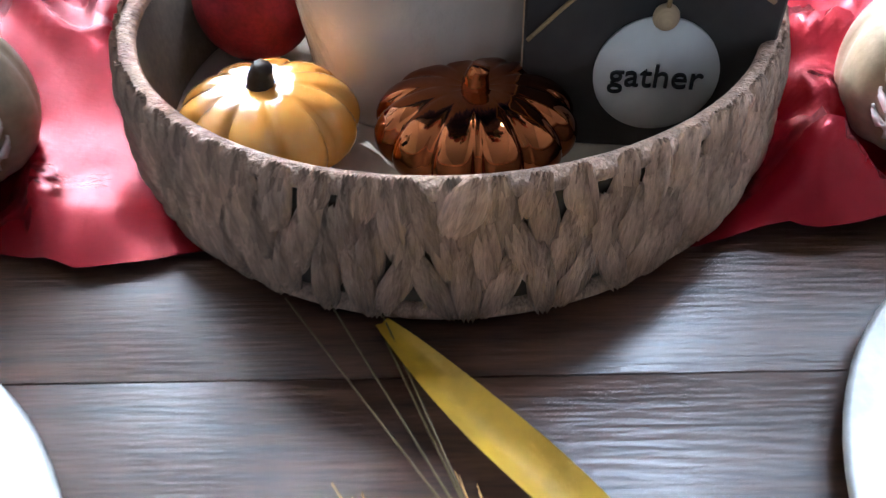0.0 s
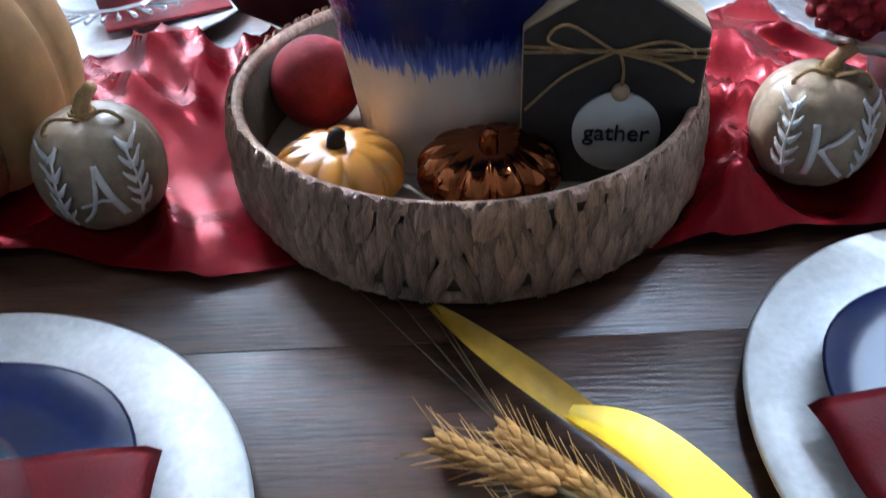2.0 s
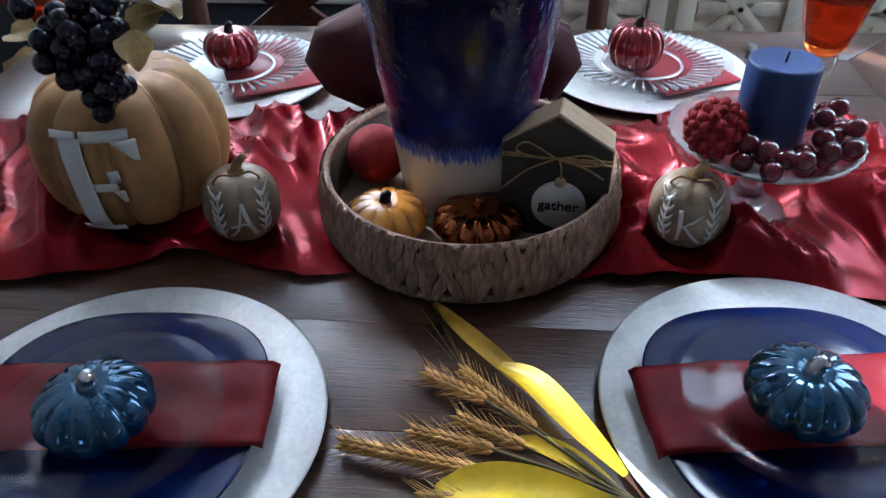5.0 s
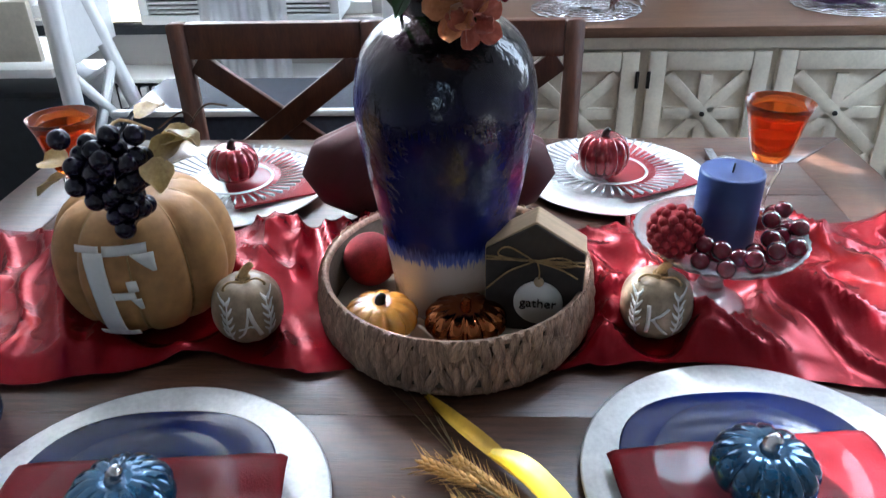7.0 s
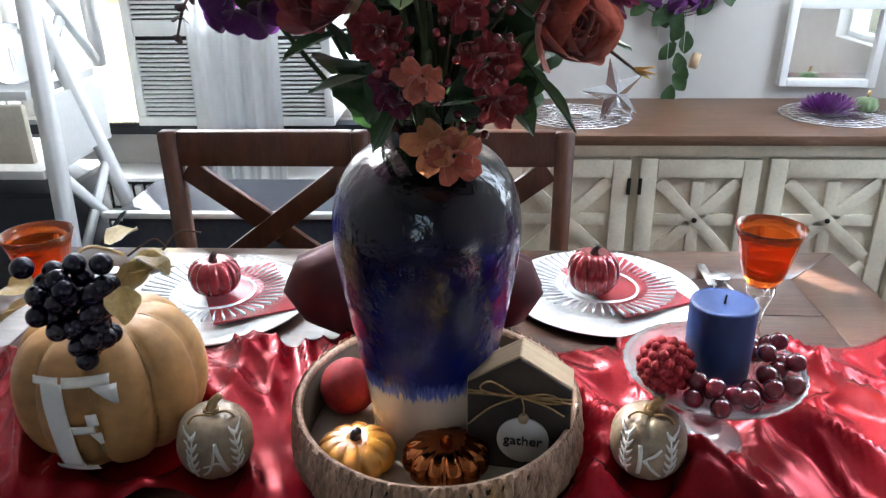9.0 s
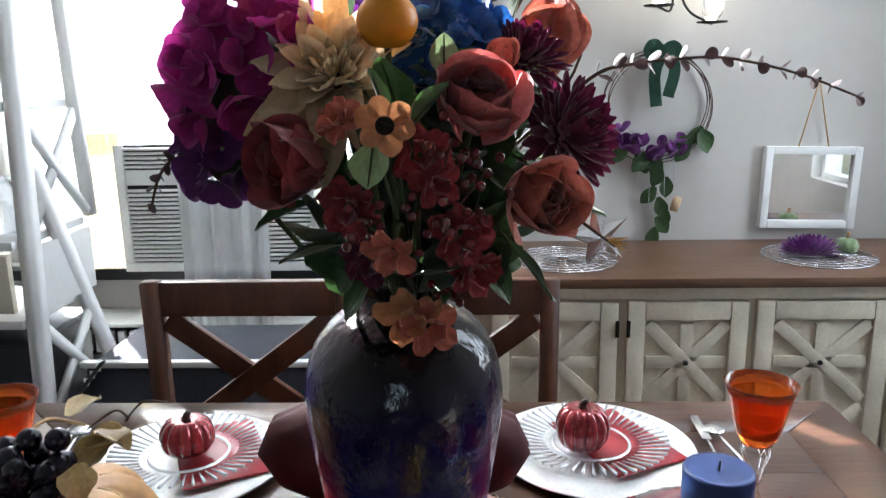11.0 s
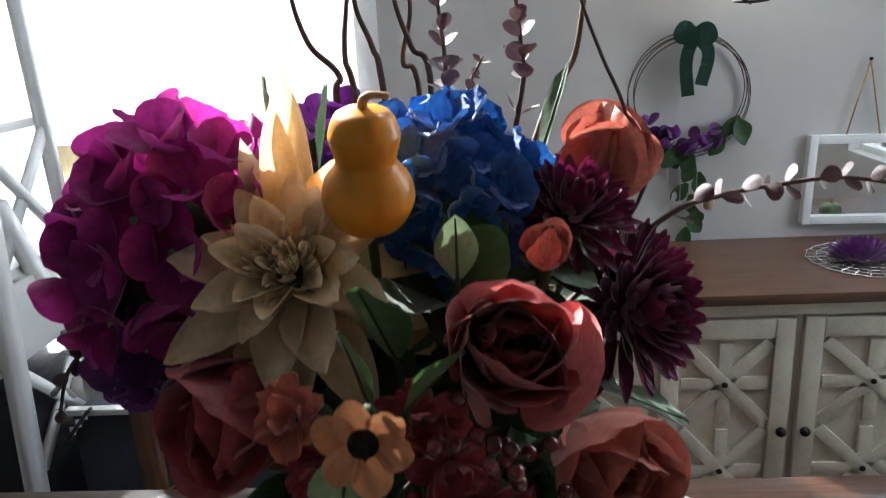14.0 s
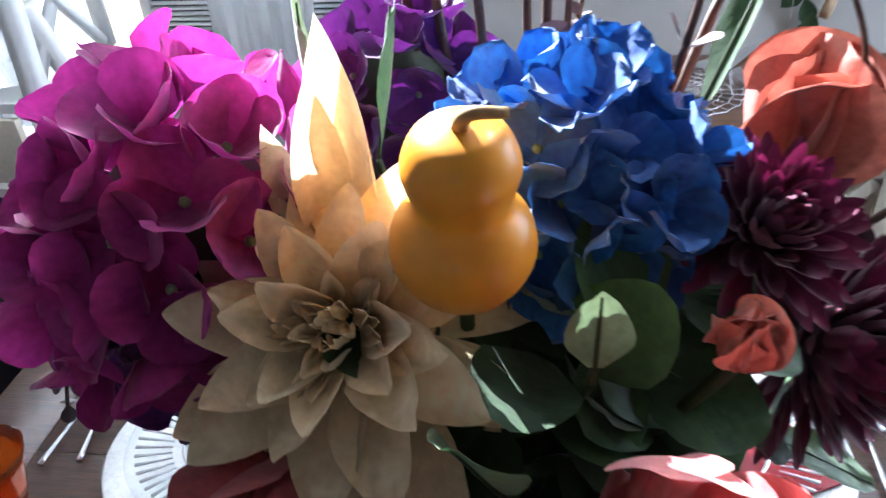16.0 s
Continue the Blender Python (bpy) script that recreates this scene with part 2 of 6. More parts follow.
def vase_material():
    """Glaze that runs from brown-black through cobalt to a dripping pale foot."""
    m = mat("dipped_glaze", (0.01, 0.015, 0.12), 0.07, vary=0.5, scale=14, bump=1.0, bump_scale=42, ior=1.45)
    n, l = m.node_tree.nodes, m.node_tree.links
    b = n["Principled BSDF"]
    tc, sep, no, ma, ramp = (n.new(k) for k in ("ShaderNodeTexCoord", "ShaderNodeSeparateXYZ", "ShaderNodeTexNoise", "ShaderNodeMath", "ShaderNodeValToRGB"))
    mp = n.new("ShaderNodeMapping")
    mp.inputs["Scale"].default_value = (60, 60, 4)
    l.new(tc.outputs["Object"], mp.inputs[0]), l.new(mp.outputs[0], no.inputs["Vector"]), l.new(tc.outputs["Object"], sep.inputs[0])
    ma.operation, ma.inputs[2].default_value = "MULTIPLY_ADD", 0.0
    ma.inputs[1].default_value = 0.035
    l.new(no.outputs["Fac"], ma.inputs[0]), l.new(sep.outputs["Z"], ma.inputs[2])
    scale = n.new("ShaderNodeMath")
    scale.operation, scale.inputs[1].default_value = "DIVIDE", 0.4
    l.new(ma.outputs[0], scale.inputs[0]), l.new(scale.outputs[0], ramp.inputs[0])
    el = ramp.color_ramp.elements
    el[0].position, el[0].color = 0.0, (0.6, 0.5, 0.42, 1)
    el[1].position, el[1].color = 1.0, (0.01, 0.005, 0.005, 1)
    for p, c in ((0.25, (0.6, 0.5, 0.42, 1)), (0.265, (0.12, 0.16, 0.5, 1)), (0.31, (0.004, 0.01, 0.11, 1)), (0.45, (0.002, 0.005, 0.075, 1)), (0.66, (0.002, 0.003, 0.035, 1)), (0.86, (0.006, 0.004, 0.006, 1))):
        e = el.new(p)
        e.color = c
    l.new(ramp.outputs[0], b.inputs["Base Color"])
    return m


M_VASE = vase_material()


def clear_plate_material():
    """Thin clear glass: it lets light straight through and keeps a Fresnel gloss."""
    m = bpy.data.materials.new("thin_clear_glass")
    m.use_nodes = True
    n, l = m.node_tree.nodes, m.node_tree.links
    tr, gl, mx, fr = (n.new(k) for k in ("ShaderNodeBsdfTransparent", "ShaderNodeBsdfGlossy", "ShaderNodeMixShader", "ShaderNodeLayerWeight"))
    tr.inputs["Color"].default_value = (0.97, 0.98, 0.98, 1)
    gl.inputs["Roughness"].default_value = 0.04
    fr.inputs["Blend"].default_value = 0.035
    l.new(fr.outputs["Facing"], mx.inputs[0]), l.new(tr.outputs[0], mx.inputs[1]), l.new(gl.outputs[0], mx.inputs[2])
    l.new(mx.outputs[0], n["Material Output"].inputs["Surface"])
    return m


M_CLEAR = clear_plate_material()
M_FLUTE = mat("bright_pressed_glass", (0.8, 0.82, 0.84), 0.1, metal=0.5, vary=0.05)


# ---------- building helpers ----------
def thing(name, m=Matrix(), label="", category="", group="", kind=""):
    ob = new(name)
    ob.empty_display_size = 0.02
    ob.matrix_world = m
    return tagged(ob, label, category, group, kind)


def finish(bm, material, smooth=True):
    me = bpy.data.meshes.new("mesh")
    bm.to_mesh(me)
    bm.free()
    me.materials.append(material)
    if smooth:
        me.polygons.foreach_set("use_smooth", [True] * len(me.polygons))
    return me


def part(name, bm, material, parent, label="", smooth=True, m=None):
    me = finish(bm, material, smooth) if isinstance(bm, bmesh.types.BMesh) else bm
    ob = new(name, me)
    ob.parent = parent
    if m is not None:
        ob.matrix_local = m
    if label:
        ob["label"] = label
    return ob


def solo(name, bm, material, m, label, category, group="", kind="", smooth=True):
    ob = new(name, finish(bm, material, smooth) if isinstance(bm, bmesh.types.BMesh) else bm)
    ob.matrix_world = m
    return tagged(ob, label, category, group, kind)


def crisp(bm):
    """Keeps the edges of boards and bars from being shaded round."""
    for e in bm.edges:
        if len(e.link_faces) == 2 and e.calc_face_angle(0.0) > 0.4:
            e.smooth = False
    return bm


def box(x0, x1, y0, y1, z0, z1, bevel=0.004, bm=None):
    bm = bm or bmesh.new()
    r = bmesh.ops.create_cube(bm, size=1, matrix=Matrix.LocRotScale(((x0 + x1) / 2, (y0 + y1) / 2, (z0 + z1) / 2), None, (x1 - x0, y1 - y0, z1 - z0)))
    if bevel:
        es = list({e for v in r["verts"] for e in v.link_edges})
        bmesh.ops.bevel(bm, geom=es, offset=bevel, segments=2, affect="EDGES", profile=0.6)
    return crisp(bm)


def flat_bar(p, q, width, thick, bevel=0.002):
    """A flat slat from p to q in a plane of constant y."""
    p, q = Vector(p), Vector(q)
    bm = box(-(q - p).length / 2, (q - p).length / 2, -thick / 2, thick / 2, -width / 2, width / 2, bevel)
    bm.transform(Matrix.Translation((p + q) / 2) @ Matrix.Rotation(-math.atan2(q.z - p.z, q.x - p.x), 4, "Y"))
    return bm


def bar(p, q, w, d, bevel=0.003, bm=None):
    """A bevelled bar from p to q, w wide and d deep."""
    bm = bm or bmesh.new()
    p, q = Vector(p), Vector(q)
    m = Matrix.Translation((p + q) / 2) @ (q - p).to_track_quat("Z", "Y").to_matrix().to_4x4() @ Matrix.Diagonal((w, d, (q - p).length, 1))
    r = bmesh.ops.create_cube(bm, size=1, matrix=m)
    if bevel:
        bmesh.ops.bevel(bm, geom=list({e for v in r["verts"] for e in v.link_edges}), offset=bevel, segments=2, affect="EDGES")
    return crisp(bm)


def lathe(profile, seg=48, ribs=0, depth=0.0, bm=None, cap=True):
    """Turns a profile of (radius, height) round z; ribs flute it."""
    bm = bm or bmesh.new()
    rings = []
    for r, z in profile:
        ring = []
        for i in range(seg):
            a = 2 * math.pi * i / seg
            k = 1 - depth * (1 - abs(math.sin(ribs * a / 2))) ** 2 if ribs else 1
            ring.append(bm.verts.new((r * k * math.cos(a), r * k * math.sin(a), z)))
        rings.append(ring)
    for a, b in zip(rings, rings[1:]):
        for i in range(seg):
            bm.faces.new((a[i], a[(i + 1) % seg], b[(i + 1) % seg], b[i]))
    for ring, flip in ((rings[0], True), (rings[-1], False)):
        if cap and profile[0 if flip else -1][0] > 2e-3:
            bm.faces.new(ring[::-1] if flip else ring)
    bmesh.ops.remove_doubles(bm, verts=bm.verts, dist=1e-6)
    return bm


def tube(points, radius, sides=7, bm=None):
    """A round tube along points; radius is one number or (start, end)."""
    bm = bm or bmesh.new()
    pts = [Vector(p) for p in points]
    r0, r1 = radius if isinstance(radius, tuple) else (radius, radius)
    rings = []
    for i, p in enumerate(pts):
        d = (pts[min(i + 1, len(pts) - 1)] - pts[max(i - 1, 0)]).normalized()
        u = d.cross(Vector((0.31, 0.11, 0.94))).normalized()
        v = d.cross(u)
        r = r0 + (r1 - r0) * i / (len(pts) - 1)
        rings.append([bm.verts.new(p + r * (math.cos(2 * math.pi * k / sides) * u + math.sin(2 * math.pi * k / sides) * v)) for k in range(sides)])
    for a, b in zip(rings, rings[1:]):
        for k in range(sides):
            bm.faces.new((a[k], a[(k + 1) % sides], b[(k + 1) % sides], b[k]))
    bm.faces.new(rings[0][::-1]), bm.faces.new(rings[-1])
    return bm


def smooth_path(points, steps=6):
    """Catmull-Rom through points."""
    p = [Vector(q) for q in points]
    p = [2 * p[0] - p[1]] + p + [2 * p[-1] - p[-2]]
    out = []
    for i in range(1, len(p) - 2):
        for k in range(steps):
            t = k / steps
            out.append(0.5 * (2 * p[i] + (p[i + 1] - p[i - 1]) * t + (2 * p[i - 1] - 5 * p[i] + 4 * p[i + 1] - p[i + 2]) * t * t + (3 * p[i] - p[i - 1] - 3 * p[i + 1] + p[i + 2]) * t ** 3))
    return out + [p[-2]]


def ball(r, c=(0, 0, 0), sub=3, squash=1.0, bm=None):
    bm = bm or bmesh.new()
    bmesh.ops.create_icosphere(bm, subdivisions=sub, radius=r, matrix=Matrix.Translation(c) @ Matrix.Diagonal((1, 1, squash, 1)))
    return bm


def petal(length, width, cup=0.2, curl=0.2, point=0.5, ruffle=0.0, seed=0, nu=6, nv=7):
    """A curved petal from the origin along +y, face up. point: 0 round tip, 1 pointed."""
    bm, rnd = bmesh.new(), random.Random(seed)
    ph, rows = rnd.uniform(0, 6), []
    for j in range(nv + 1):
        v = math.sin(math.pi / 2 * j / nv)
        if v < 0.55:
            w = 0.22 + 0.78 * math.sin(math.pi / 2 * v / 0.55)
        else:
            f = (v - 0.55) / 0.45
            w = (1 - point) * math.sqrt(max(0, 1 - f * f)) + point * (1 - f ** 1.7)
        w = width / 2 * max(0.02, w)
        row = []
        for i in range(nu + 1):
            u = 2 * i / nu - 1
            f = u * 2 * w / width
            z = cup * width * (f * f - 0.3) * (0.3 + 0.7 * math.sin(math.pi * min(v, 0.85))) + curl * length * v * v + ruffle * length * v * math.sin(5 * f + ph + 4 * v) + ruffle * 0.6 * length * v ** 3 * math.sin(13 * f + 2 * ph)
            row.append(bm.verts.new((u * w, length * v, z)))
        rows.append(row)
    for a, b in zip(rows, rows[1:]):
        for i in range(nu):
            bm.faces.new((a[i], a[i + 1], b[i + 1], b[i]))
    return bm


def aim(centre, way, spin=0.0):
    return Matrix.Translation(centre) @ Vector(way).to_track_quat("Z", "Y").to_matrix().to_4x4() @ pose(0, 0, 0, 0, 0, spin)


def stem_to_vase(parent, way_len=0.0):
    """A stem from the flower's base down into the vase's mouth."""
    inv = parent.matrix_world.inverted()
    c = parent.matrix_world.translation
    mouth = Vector((-0.008 + 0.025 * math.copysign(min(1, abs(c.x) * 6), c.x), 0.40 + 0.1 * (c.y - 0.36), 1.11))
    back = parent.matrix_world.to_3x3() @ Vector((0, 0, -1))
    pts = smooth_path([c, c + back * 0.03, (c + back * 0.05) * 0.35 + mouth * 0.65, mouth], 5)
    part("stem", tube([inv @ p for p in pts], 0.003, 6), M_LEAFSTEM, parent)


M_LEAFSTEM = mat("green_stem", (0.04, 0.06, 0.02), 0.6, vary=0.3, scale=40)

# ---------- room ----------
XL, XR, YS, CEIL = -1.75, 1.78, -5.0, 3.4
WX0, WX1, WZ0, WZ1 = -1.62, -0.30, 0.72, 3.3


def slab(name, x0, x1, y0, y1, z0, z1, material, label, category):
    return solo(name, box(x0, x1, y0, y1, z0, z1, 0), material, Matrix(), label, category, kind="structure", smooth=False)


slab("floor", XL - 0.15, XR + 0.15, YS - 0.15, WALL + 0.15, -0.1, 0.0, M_FLOOR, "dark brown wooden floor under the dining table", "floor")
slab("ceiling", XL - 0.15, XR + 0.15, YS - 0.15, WALL + 0.15, CEIL, CEIL + 0.1, M_CEIL, "plain white painted ceiling", "ceiling")
slab("wall_west", XL - 0.15, XL, YS, WALL, 0, CEIL, M_WALL, "plain light grey painted side wall", "wall")
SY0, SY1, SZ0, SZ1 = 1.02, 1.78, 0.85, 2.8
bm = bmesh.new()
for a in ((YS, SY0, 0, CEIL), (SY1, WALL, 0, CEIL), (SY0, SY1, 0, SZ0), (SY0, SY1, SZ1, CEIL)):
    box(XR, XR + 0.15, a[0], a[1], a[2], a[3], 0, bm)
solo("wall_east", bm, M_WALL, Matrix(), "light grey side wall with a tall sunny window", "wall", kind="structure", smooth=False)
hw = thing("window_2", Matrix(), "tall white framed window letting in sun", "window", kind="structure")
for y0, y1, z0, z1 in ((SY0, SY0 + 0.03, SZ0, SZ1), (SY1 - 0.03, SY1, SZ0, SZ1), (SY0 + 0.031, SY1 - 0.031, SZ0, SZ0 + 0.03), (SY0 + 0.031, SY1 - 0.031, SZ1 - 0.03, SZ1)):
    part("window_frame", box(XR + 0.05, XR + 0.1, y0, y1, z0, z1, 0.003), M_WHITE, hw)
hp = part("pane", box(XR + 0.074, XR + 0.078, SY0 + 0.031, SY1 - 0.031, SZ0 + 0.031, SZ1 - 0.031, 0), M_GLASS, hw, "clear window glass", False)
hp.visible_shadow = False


def wall_with_opening(name, y0, y1, ox0, ox1, oz0, oz1, label):
    bm = bmesh.new()
    for a in ((XL, ox0, 0, CEIL), (ox1, XR, 0, CEIL), (ox0, ox1, 0, oz0), (ox0, ox1, oz1, CEIL)):
        box(a[0], a[1], y0, y1, a[2], a[3], 0, bm)
    return solo(name, bm, M_WALL, Matrix(), label, "wall", kind="structure", smooth=False)


wall_with_opening("wall_north", WALL, WALL + 0.15, WX0, WX1, WZ0, WZ1, "light grey painted wall with a bright window opening")
wall_with_opening("wall_south", YS - 0.15, YS, -1.0, 0.0, 0.9, 2.1, "plain grey wall behind with a window opening")


def window(name, x0, x1, z0, z1, y, face, label):
    """Frame, casing, meeting rail and panes set into an opening; face is the side of the room."""
    w = thing(name, Matrix(), label, "window", kind="structure")
    for a, b in (((x0 + 0.022, z0), (x0 + 0.022, z1)), ((x1 - 0.022, z0), (x1 - 0.022, z1))):
        part("window_frame", bar((a[0], y, a[1]), (b[0], y, b[1]), 0.06, 0.044), M_WHITE, w)
    for z in (z0 + 0.022, (z0 + z1) / 2, z1 - 0.022):
        part("window_frame", box(x0 + 0.044, x1 - 0.044, y - 0.03, y + 0.03, z - 0.022, z + 0.022), M_WHITE, w)
    for a, b in ((z0 + 0.044, (z0 + z1) / 2 - 0.022), ((z0 + z1) / 2 + 0.022, z1 - 0.044)):
        p = part("pane", box(x0 + 0.044, x1 - 0.044, y - 0.002, y + 0.002, a, b, 0), M_GLASS, w, "clear window glass", False)
        p.visible_shadow = False
    for x in (x0 - 0.035, x1 + 0.035):
        part("casing", box(x - 0.035, x + 0.035, min(face, face - 0.02), max(face, face - 0.02) if face > 0 else face + 0.02, z0, z1 + 0.07), M_WHITE, w)
    return w


window("window_1", WX0, WX1, WZ0, WZ1, WALL + 0.08, WALL, "white framed sash window full of bright daylight")
slab("windowsill", WX0 - 0.07, WX1 + 0.07, WALL - 0.07, WALL + 0.05, WZ0 - 0.035, WZ0, M_DARK, "dark window sill under the air conditioner", "sill")

# the bright outdoors, seen only as glare through the sheer
bd = mat("bright_overcast_distance", (0.86, 0.93, 1.0), 1.0, emit=0.75, vary=0.02)
solo("backdrop", box(-6, 4, 6.0, 6.02, -1, 1.9, 0), bd, Matrix(), "hazy bright distance outside the window", "backdrop", kind="structure", smooth=False)

# ---------- window wall: air conditioner, curtains, radiator ----------
ac = thing("air_conditioner", Matrix(), "white window air conditioner with louvred front", "air conditioner")
AX0, AX1, AY, AZ0, AZ1 = -1.08, -0.42, 2.05, 0.745, 1.165
part("housing", box(AX0, AX1, AY + 0.02, WALL + 0.1, AZ0, AZ1, 0.012), M_PLASTIC, ac)
part("bezel", box(AX0, AX1, AY, AY + 0.02, AZ0, AZ0 + 0.03, 0.004), M_PLASTIC, ac)
part("bezel", box(AX0, AX0 + 0.03, AY, AY + 0.02, AZ0 + 0.03, AZ1, 0.004), M_PLASTIC, ac)
part("bezel", box(AX1 - 0.03, AX1, AY, AY + 0.02, AZ0 + 0.03, AZ1, 0.004), M_PLASTIC, ac)
part("control_panel", box(AX0 + 0.03, AX1 - 0.03, AY + 0.003, AY + 0.02, 1.035, 1.085, 0.003), M_PLASTIC, ac)
part("grille_back", box(AX0 + 0.03, AX1 - 0.03, AY + 0.014, AY + 0.019, AZ0 + 0.03, AZ1, 0), M_DARK, ac)
slat = finish(box(AX0 + 0.03, AX1 - 0.03, -0.005, 0.006, -0.0032, 0.0032, 0.0012), M_PLASTIC)
for k in range(17):
    part("slat", slat, None, ac, m=pose(0, AY + 0.006, AZ0 + 0.04 + k * 0.0145, 25))
for k in range(5):
    part("slat", slat, None, ac, m=pose(0, AY + 0.006, 1.095 + k * 0.0145, 25))

pleat = thing("accordion_panel", Matrix(), "cream pleated side panel beside the air conditioner", "window panel")
bm = bmesh.new()
cols = []
for k in range(21):
    x = -1.235 + k * 0.0072
    y = 2.12 + (0.012 if k % 2 else 0)
    cols.append((bm.verts.new((x, y, 0.74)), bm.verts.new((x, y, 1.2))))
for a, b in zip(cols, cols[1:]):
    bm.faces.new((a[0], b[0], b[1], a[1]))
bmesh.ops.solidify(bm, geom=bm.faces[:], thickness=0.003)
part("pleats", bm, M_PLEAT, pleat, smooth=False)
part("rail", box(-1.26, -1.07, 2.11, 2.14, 0.722, 0.74), M_DARK, pleat)


def curtain(x0, x1, z0, z1, y, folds, depth, seed, taper=0.0, knot=None):
    """A hanging sheet in soft folds."""
    bm, rnd = bmesh.new(), random.Random(seed)
    nu, nv, rows = 90, 26, []
    for j in range(nv + 1):
        v = j / nv
        z = z1 + (z0 - z1) * v
        row = []
        for i in range(nu + 1):
            u = i / nu
            w = 1 - taper * v
            x = (x0 + x1) / 2 + (u - 0.5) * (x1 - x0) * w + 0.02 * math.sin(3 * v + seed)
            yy = y + depth * (math.sin(2 * math.pi * folds * u + 0.6 * math.sin(4 * v)) + 0.4 * math.sin(2 * math.pi * folds * 2.3 * u + seed))
            row.append(bm.verts.new((x, yy, z)))
        rows.append(row)
    for a, b in zip(rows, rows[1:]):
        for i in range(nu):
            bm.faces.new((a[i], b[i], b[i + 1], a[i + 1]))
    return bm


cur = thing("curtain", Matrix(), "sheer white curtain hanging across the air conditioner", "curtain")
part("panel", curtain(-0.86, -0.545, 0.42, 3.34, 1.97, 4, 0.009, 1, 0.12), M_SHEER, cur)
cur2 = thing("curtain", Matrix(), "sheer white curtain gathered beside the window", "curtain")
part("panel", curtain(-1.70, -1.44, 0.3, 3.34, 1.97, 7, 0.02, 2, 0.1), M_SHEER, cur2)
rod = solo("curtain_rod", tube([(-1.68, WALL, 3.34), (-1.68, 1.97, 3.34), (-0.2, 1.97, 3.34), (-0.2, WALL, 3.34)], 0.012, 10), M_WHITE, Matrix(), "thin white curtain rod above the window", "curtain rod")

# added sheer screen: blocks low sun from the table, leaves the bouquet lit
screen = thing("cafe_curtain", Matrix(), "added sheer screen keeping sun off the table", "curtain")
part("panel", curtain(-1.60, -0.32, 1.17, 2.44, 2.19, 9, 0.012, 3), M_SUN_SCREEN, screen)
part("tension_rod", tube([(-1.62, 2.19, 2.44), (-0.30, 2.19, 2.44)], 0.006, 8), M_WHITE, screen)

rad = thing("radiator", Matrix(), "low white radiator with dark fins beneath the window", "radiator")
part("cover", box(-1.3, -0.2, 2.1, WALL, 0.08, 0.5), M_WHITE, rad)
part("grille_back", box(-1.27, -0.23, 2.085, 2.1, 0.44, 0.545, 0), M_DARK, rad)
fin = finish(box(-0.012, 0.012, -0.012, 0.012, 0, 0.075, 0.005), M_PLASTIC)
for k in range(26):
    part("fin", fin, None, rad, m=pose(-1.25 + k * 0.04, 2.075, 0.455))
part("cap", box(-1.3, -0.2, 2.06, WALL, 0.545, 0.56), M_WHITE, rad)

# dark padded case standing behind the chairs
case = thing("equipment_case", Matrix(), "dark slate fabric case with a pale top edge behind the chairs", "case")
part("body", box(-0.96, -0.2, 1.5, 1.86, 0.0, 0.625, 0.012), M_NAVYCLOTH, case)
part("lid", box(-0.97, -0.19, 1.49, 1.515, 0.627, 0.645, 0.006), M_PLASTIC, case, "pale grey top edge")
part("strap", bar((-0.975, 1.485, 0.56), (-0.9, 1.485, 0.65), 0.03, 0.008), M_DARK, case)
for k in range(3):
    part("lettering_bar", box(-0.955 + 0.018 * k, -0.943 + 0.018 * k, 1.478, 1.481, 0.585 + 0.02 * k, 0.605 + 0.02 * k, 0), M_LETTER, case)

# ---------- white ladder shelf by the side wall ----------
lad = thing("ladder_shelf", Matrix(), "white painted ladder shelf with crossed side braces", "shelf")
for x in (-1.05, -1.62):
    part("front_leg", bar((x - 0.0, 1.42, 0.0), (x, 1.54, 1.85), 0.035, 0.05), M_WHITE, lad)
    part("back_leg", bar((x, 2.085, 0.0), (x, 1.535, 1.15), 0.03, 0.045), M_WHITE, lad)
    for z0, z1, y0, y1 in ((0.485, 0.745, 1.485, 1.76), (1.0, 1.29, 1.5, 1.78)):
        part("cross_brace", bar((x, y0, z0), (x, y1, z1), 0.018, 0.03), M_WHITE, lad)
        part("cross_brace", bar((x + 0.004, y1, z0), (x + 0.004, y0, z1), 0.016, 0.03), M_WHITE, lad)
    part("upper_leg", bar((x, 1.80, 0.985), (x, 1.76, 1.85), 0.03, 0.035), M_WHITE, lad)
    part("side_panel", box(x - 0.006, x + 0.006, 1.51, 1.78, 0.778, 0.957, 0.002), M_WHITE, lad)
for z, y1 in ((0.765, 1.78), (0.97, 1.80), (1.31, 1.79), (1.63, 1.78)):
    part("shelf", box(-1.60, -1.07, 1.44, y1, z - 0.012, z + 0.012), M_WHITE, lad)
part("drawer_front", box(-1.59, -1.08, 1.425, 1.445, 0.80, 0.95), M_CREAM, lad, "cream drawer front")
jar = solo("jar", lathe([(0.03, 0), (0.05, 0.01), (0.055, 0.08), (0.04, 0.12), (0.032, 0.14), (0.034, 0.15)], 24), M_CUTGLASS, pose(-1.16, 1.56, 0.982), "pale glass jar on the ladder shelf", "jar")
jar2 = solo("jar", lathe([(0.04, 0), (0.06, 0.02), (0.06, 0.1), (0.045, 0.14), (0.045, 0.16)], 24), M_CUTGLASS, pose(-1.3, 1.6, 0.982), "pale glass jar on the ladder shelf", "jar")
# black box added to fill the space below the lowest shelf
dk = thing("dark_cabinet", Matrix(), "low black box filling the space inside the ladder shelf", "cabinet")
part("body", box(-1.59, -1.09, 1.5, 1.8, 0, 0.68, 0.01), M_DARK, dk)
part("top", box(-1.595, -1.085, 1.49, 1.81, 0.682, 0.70, 0.004), M_DARK, dk)

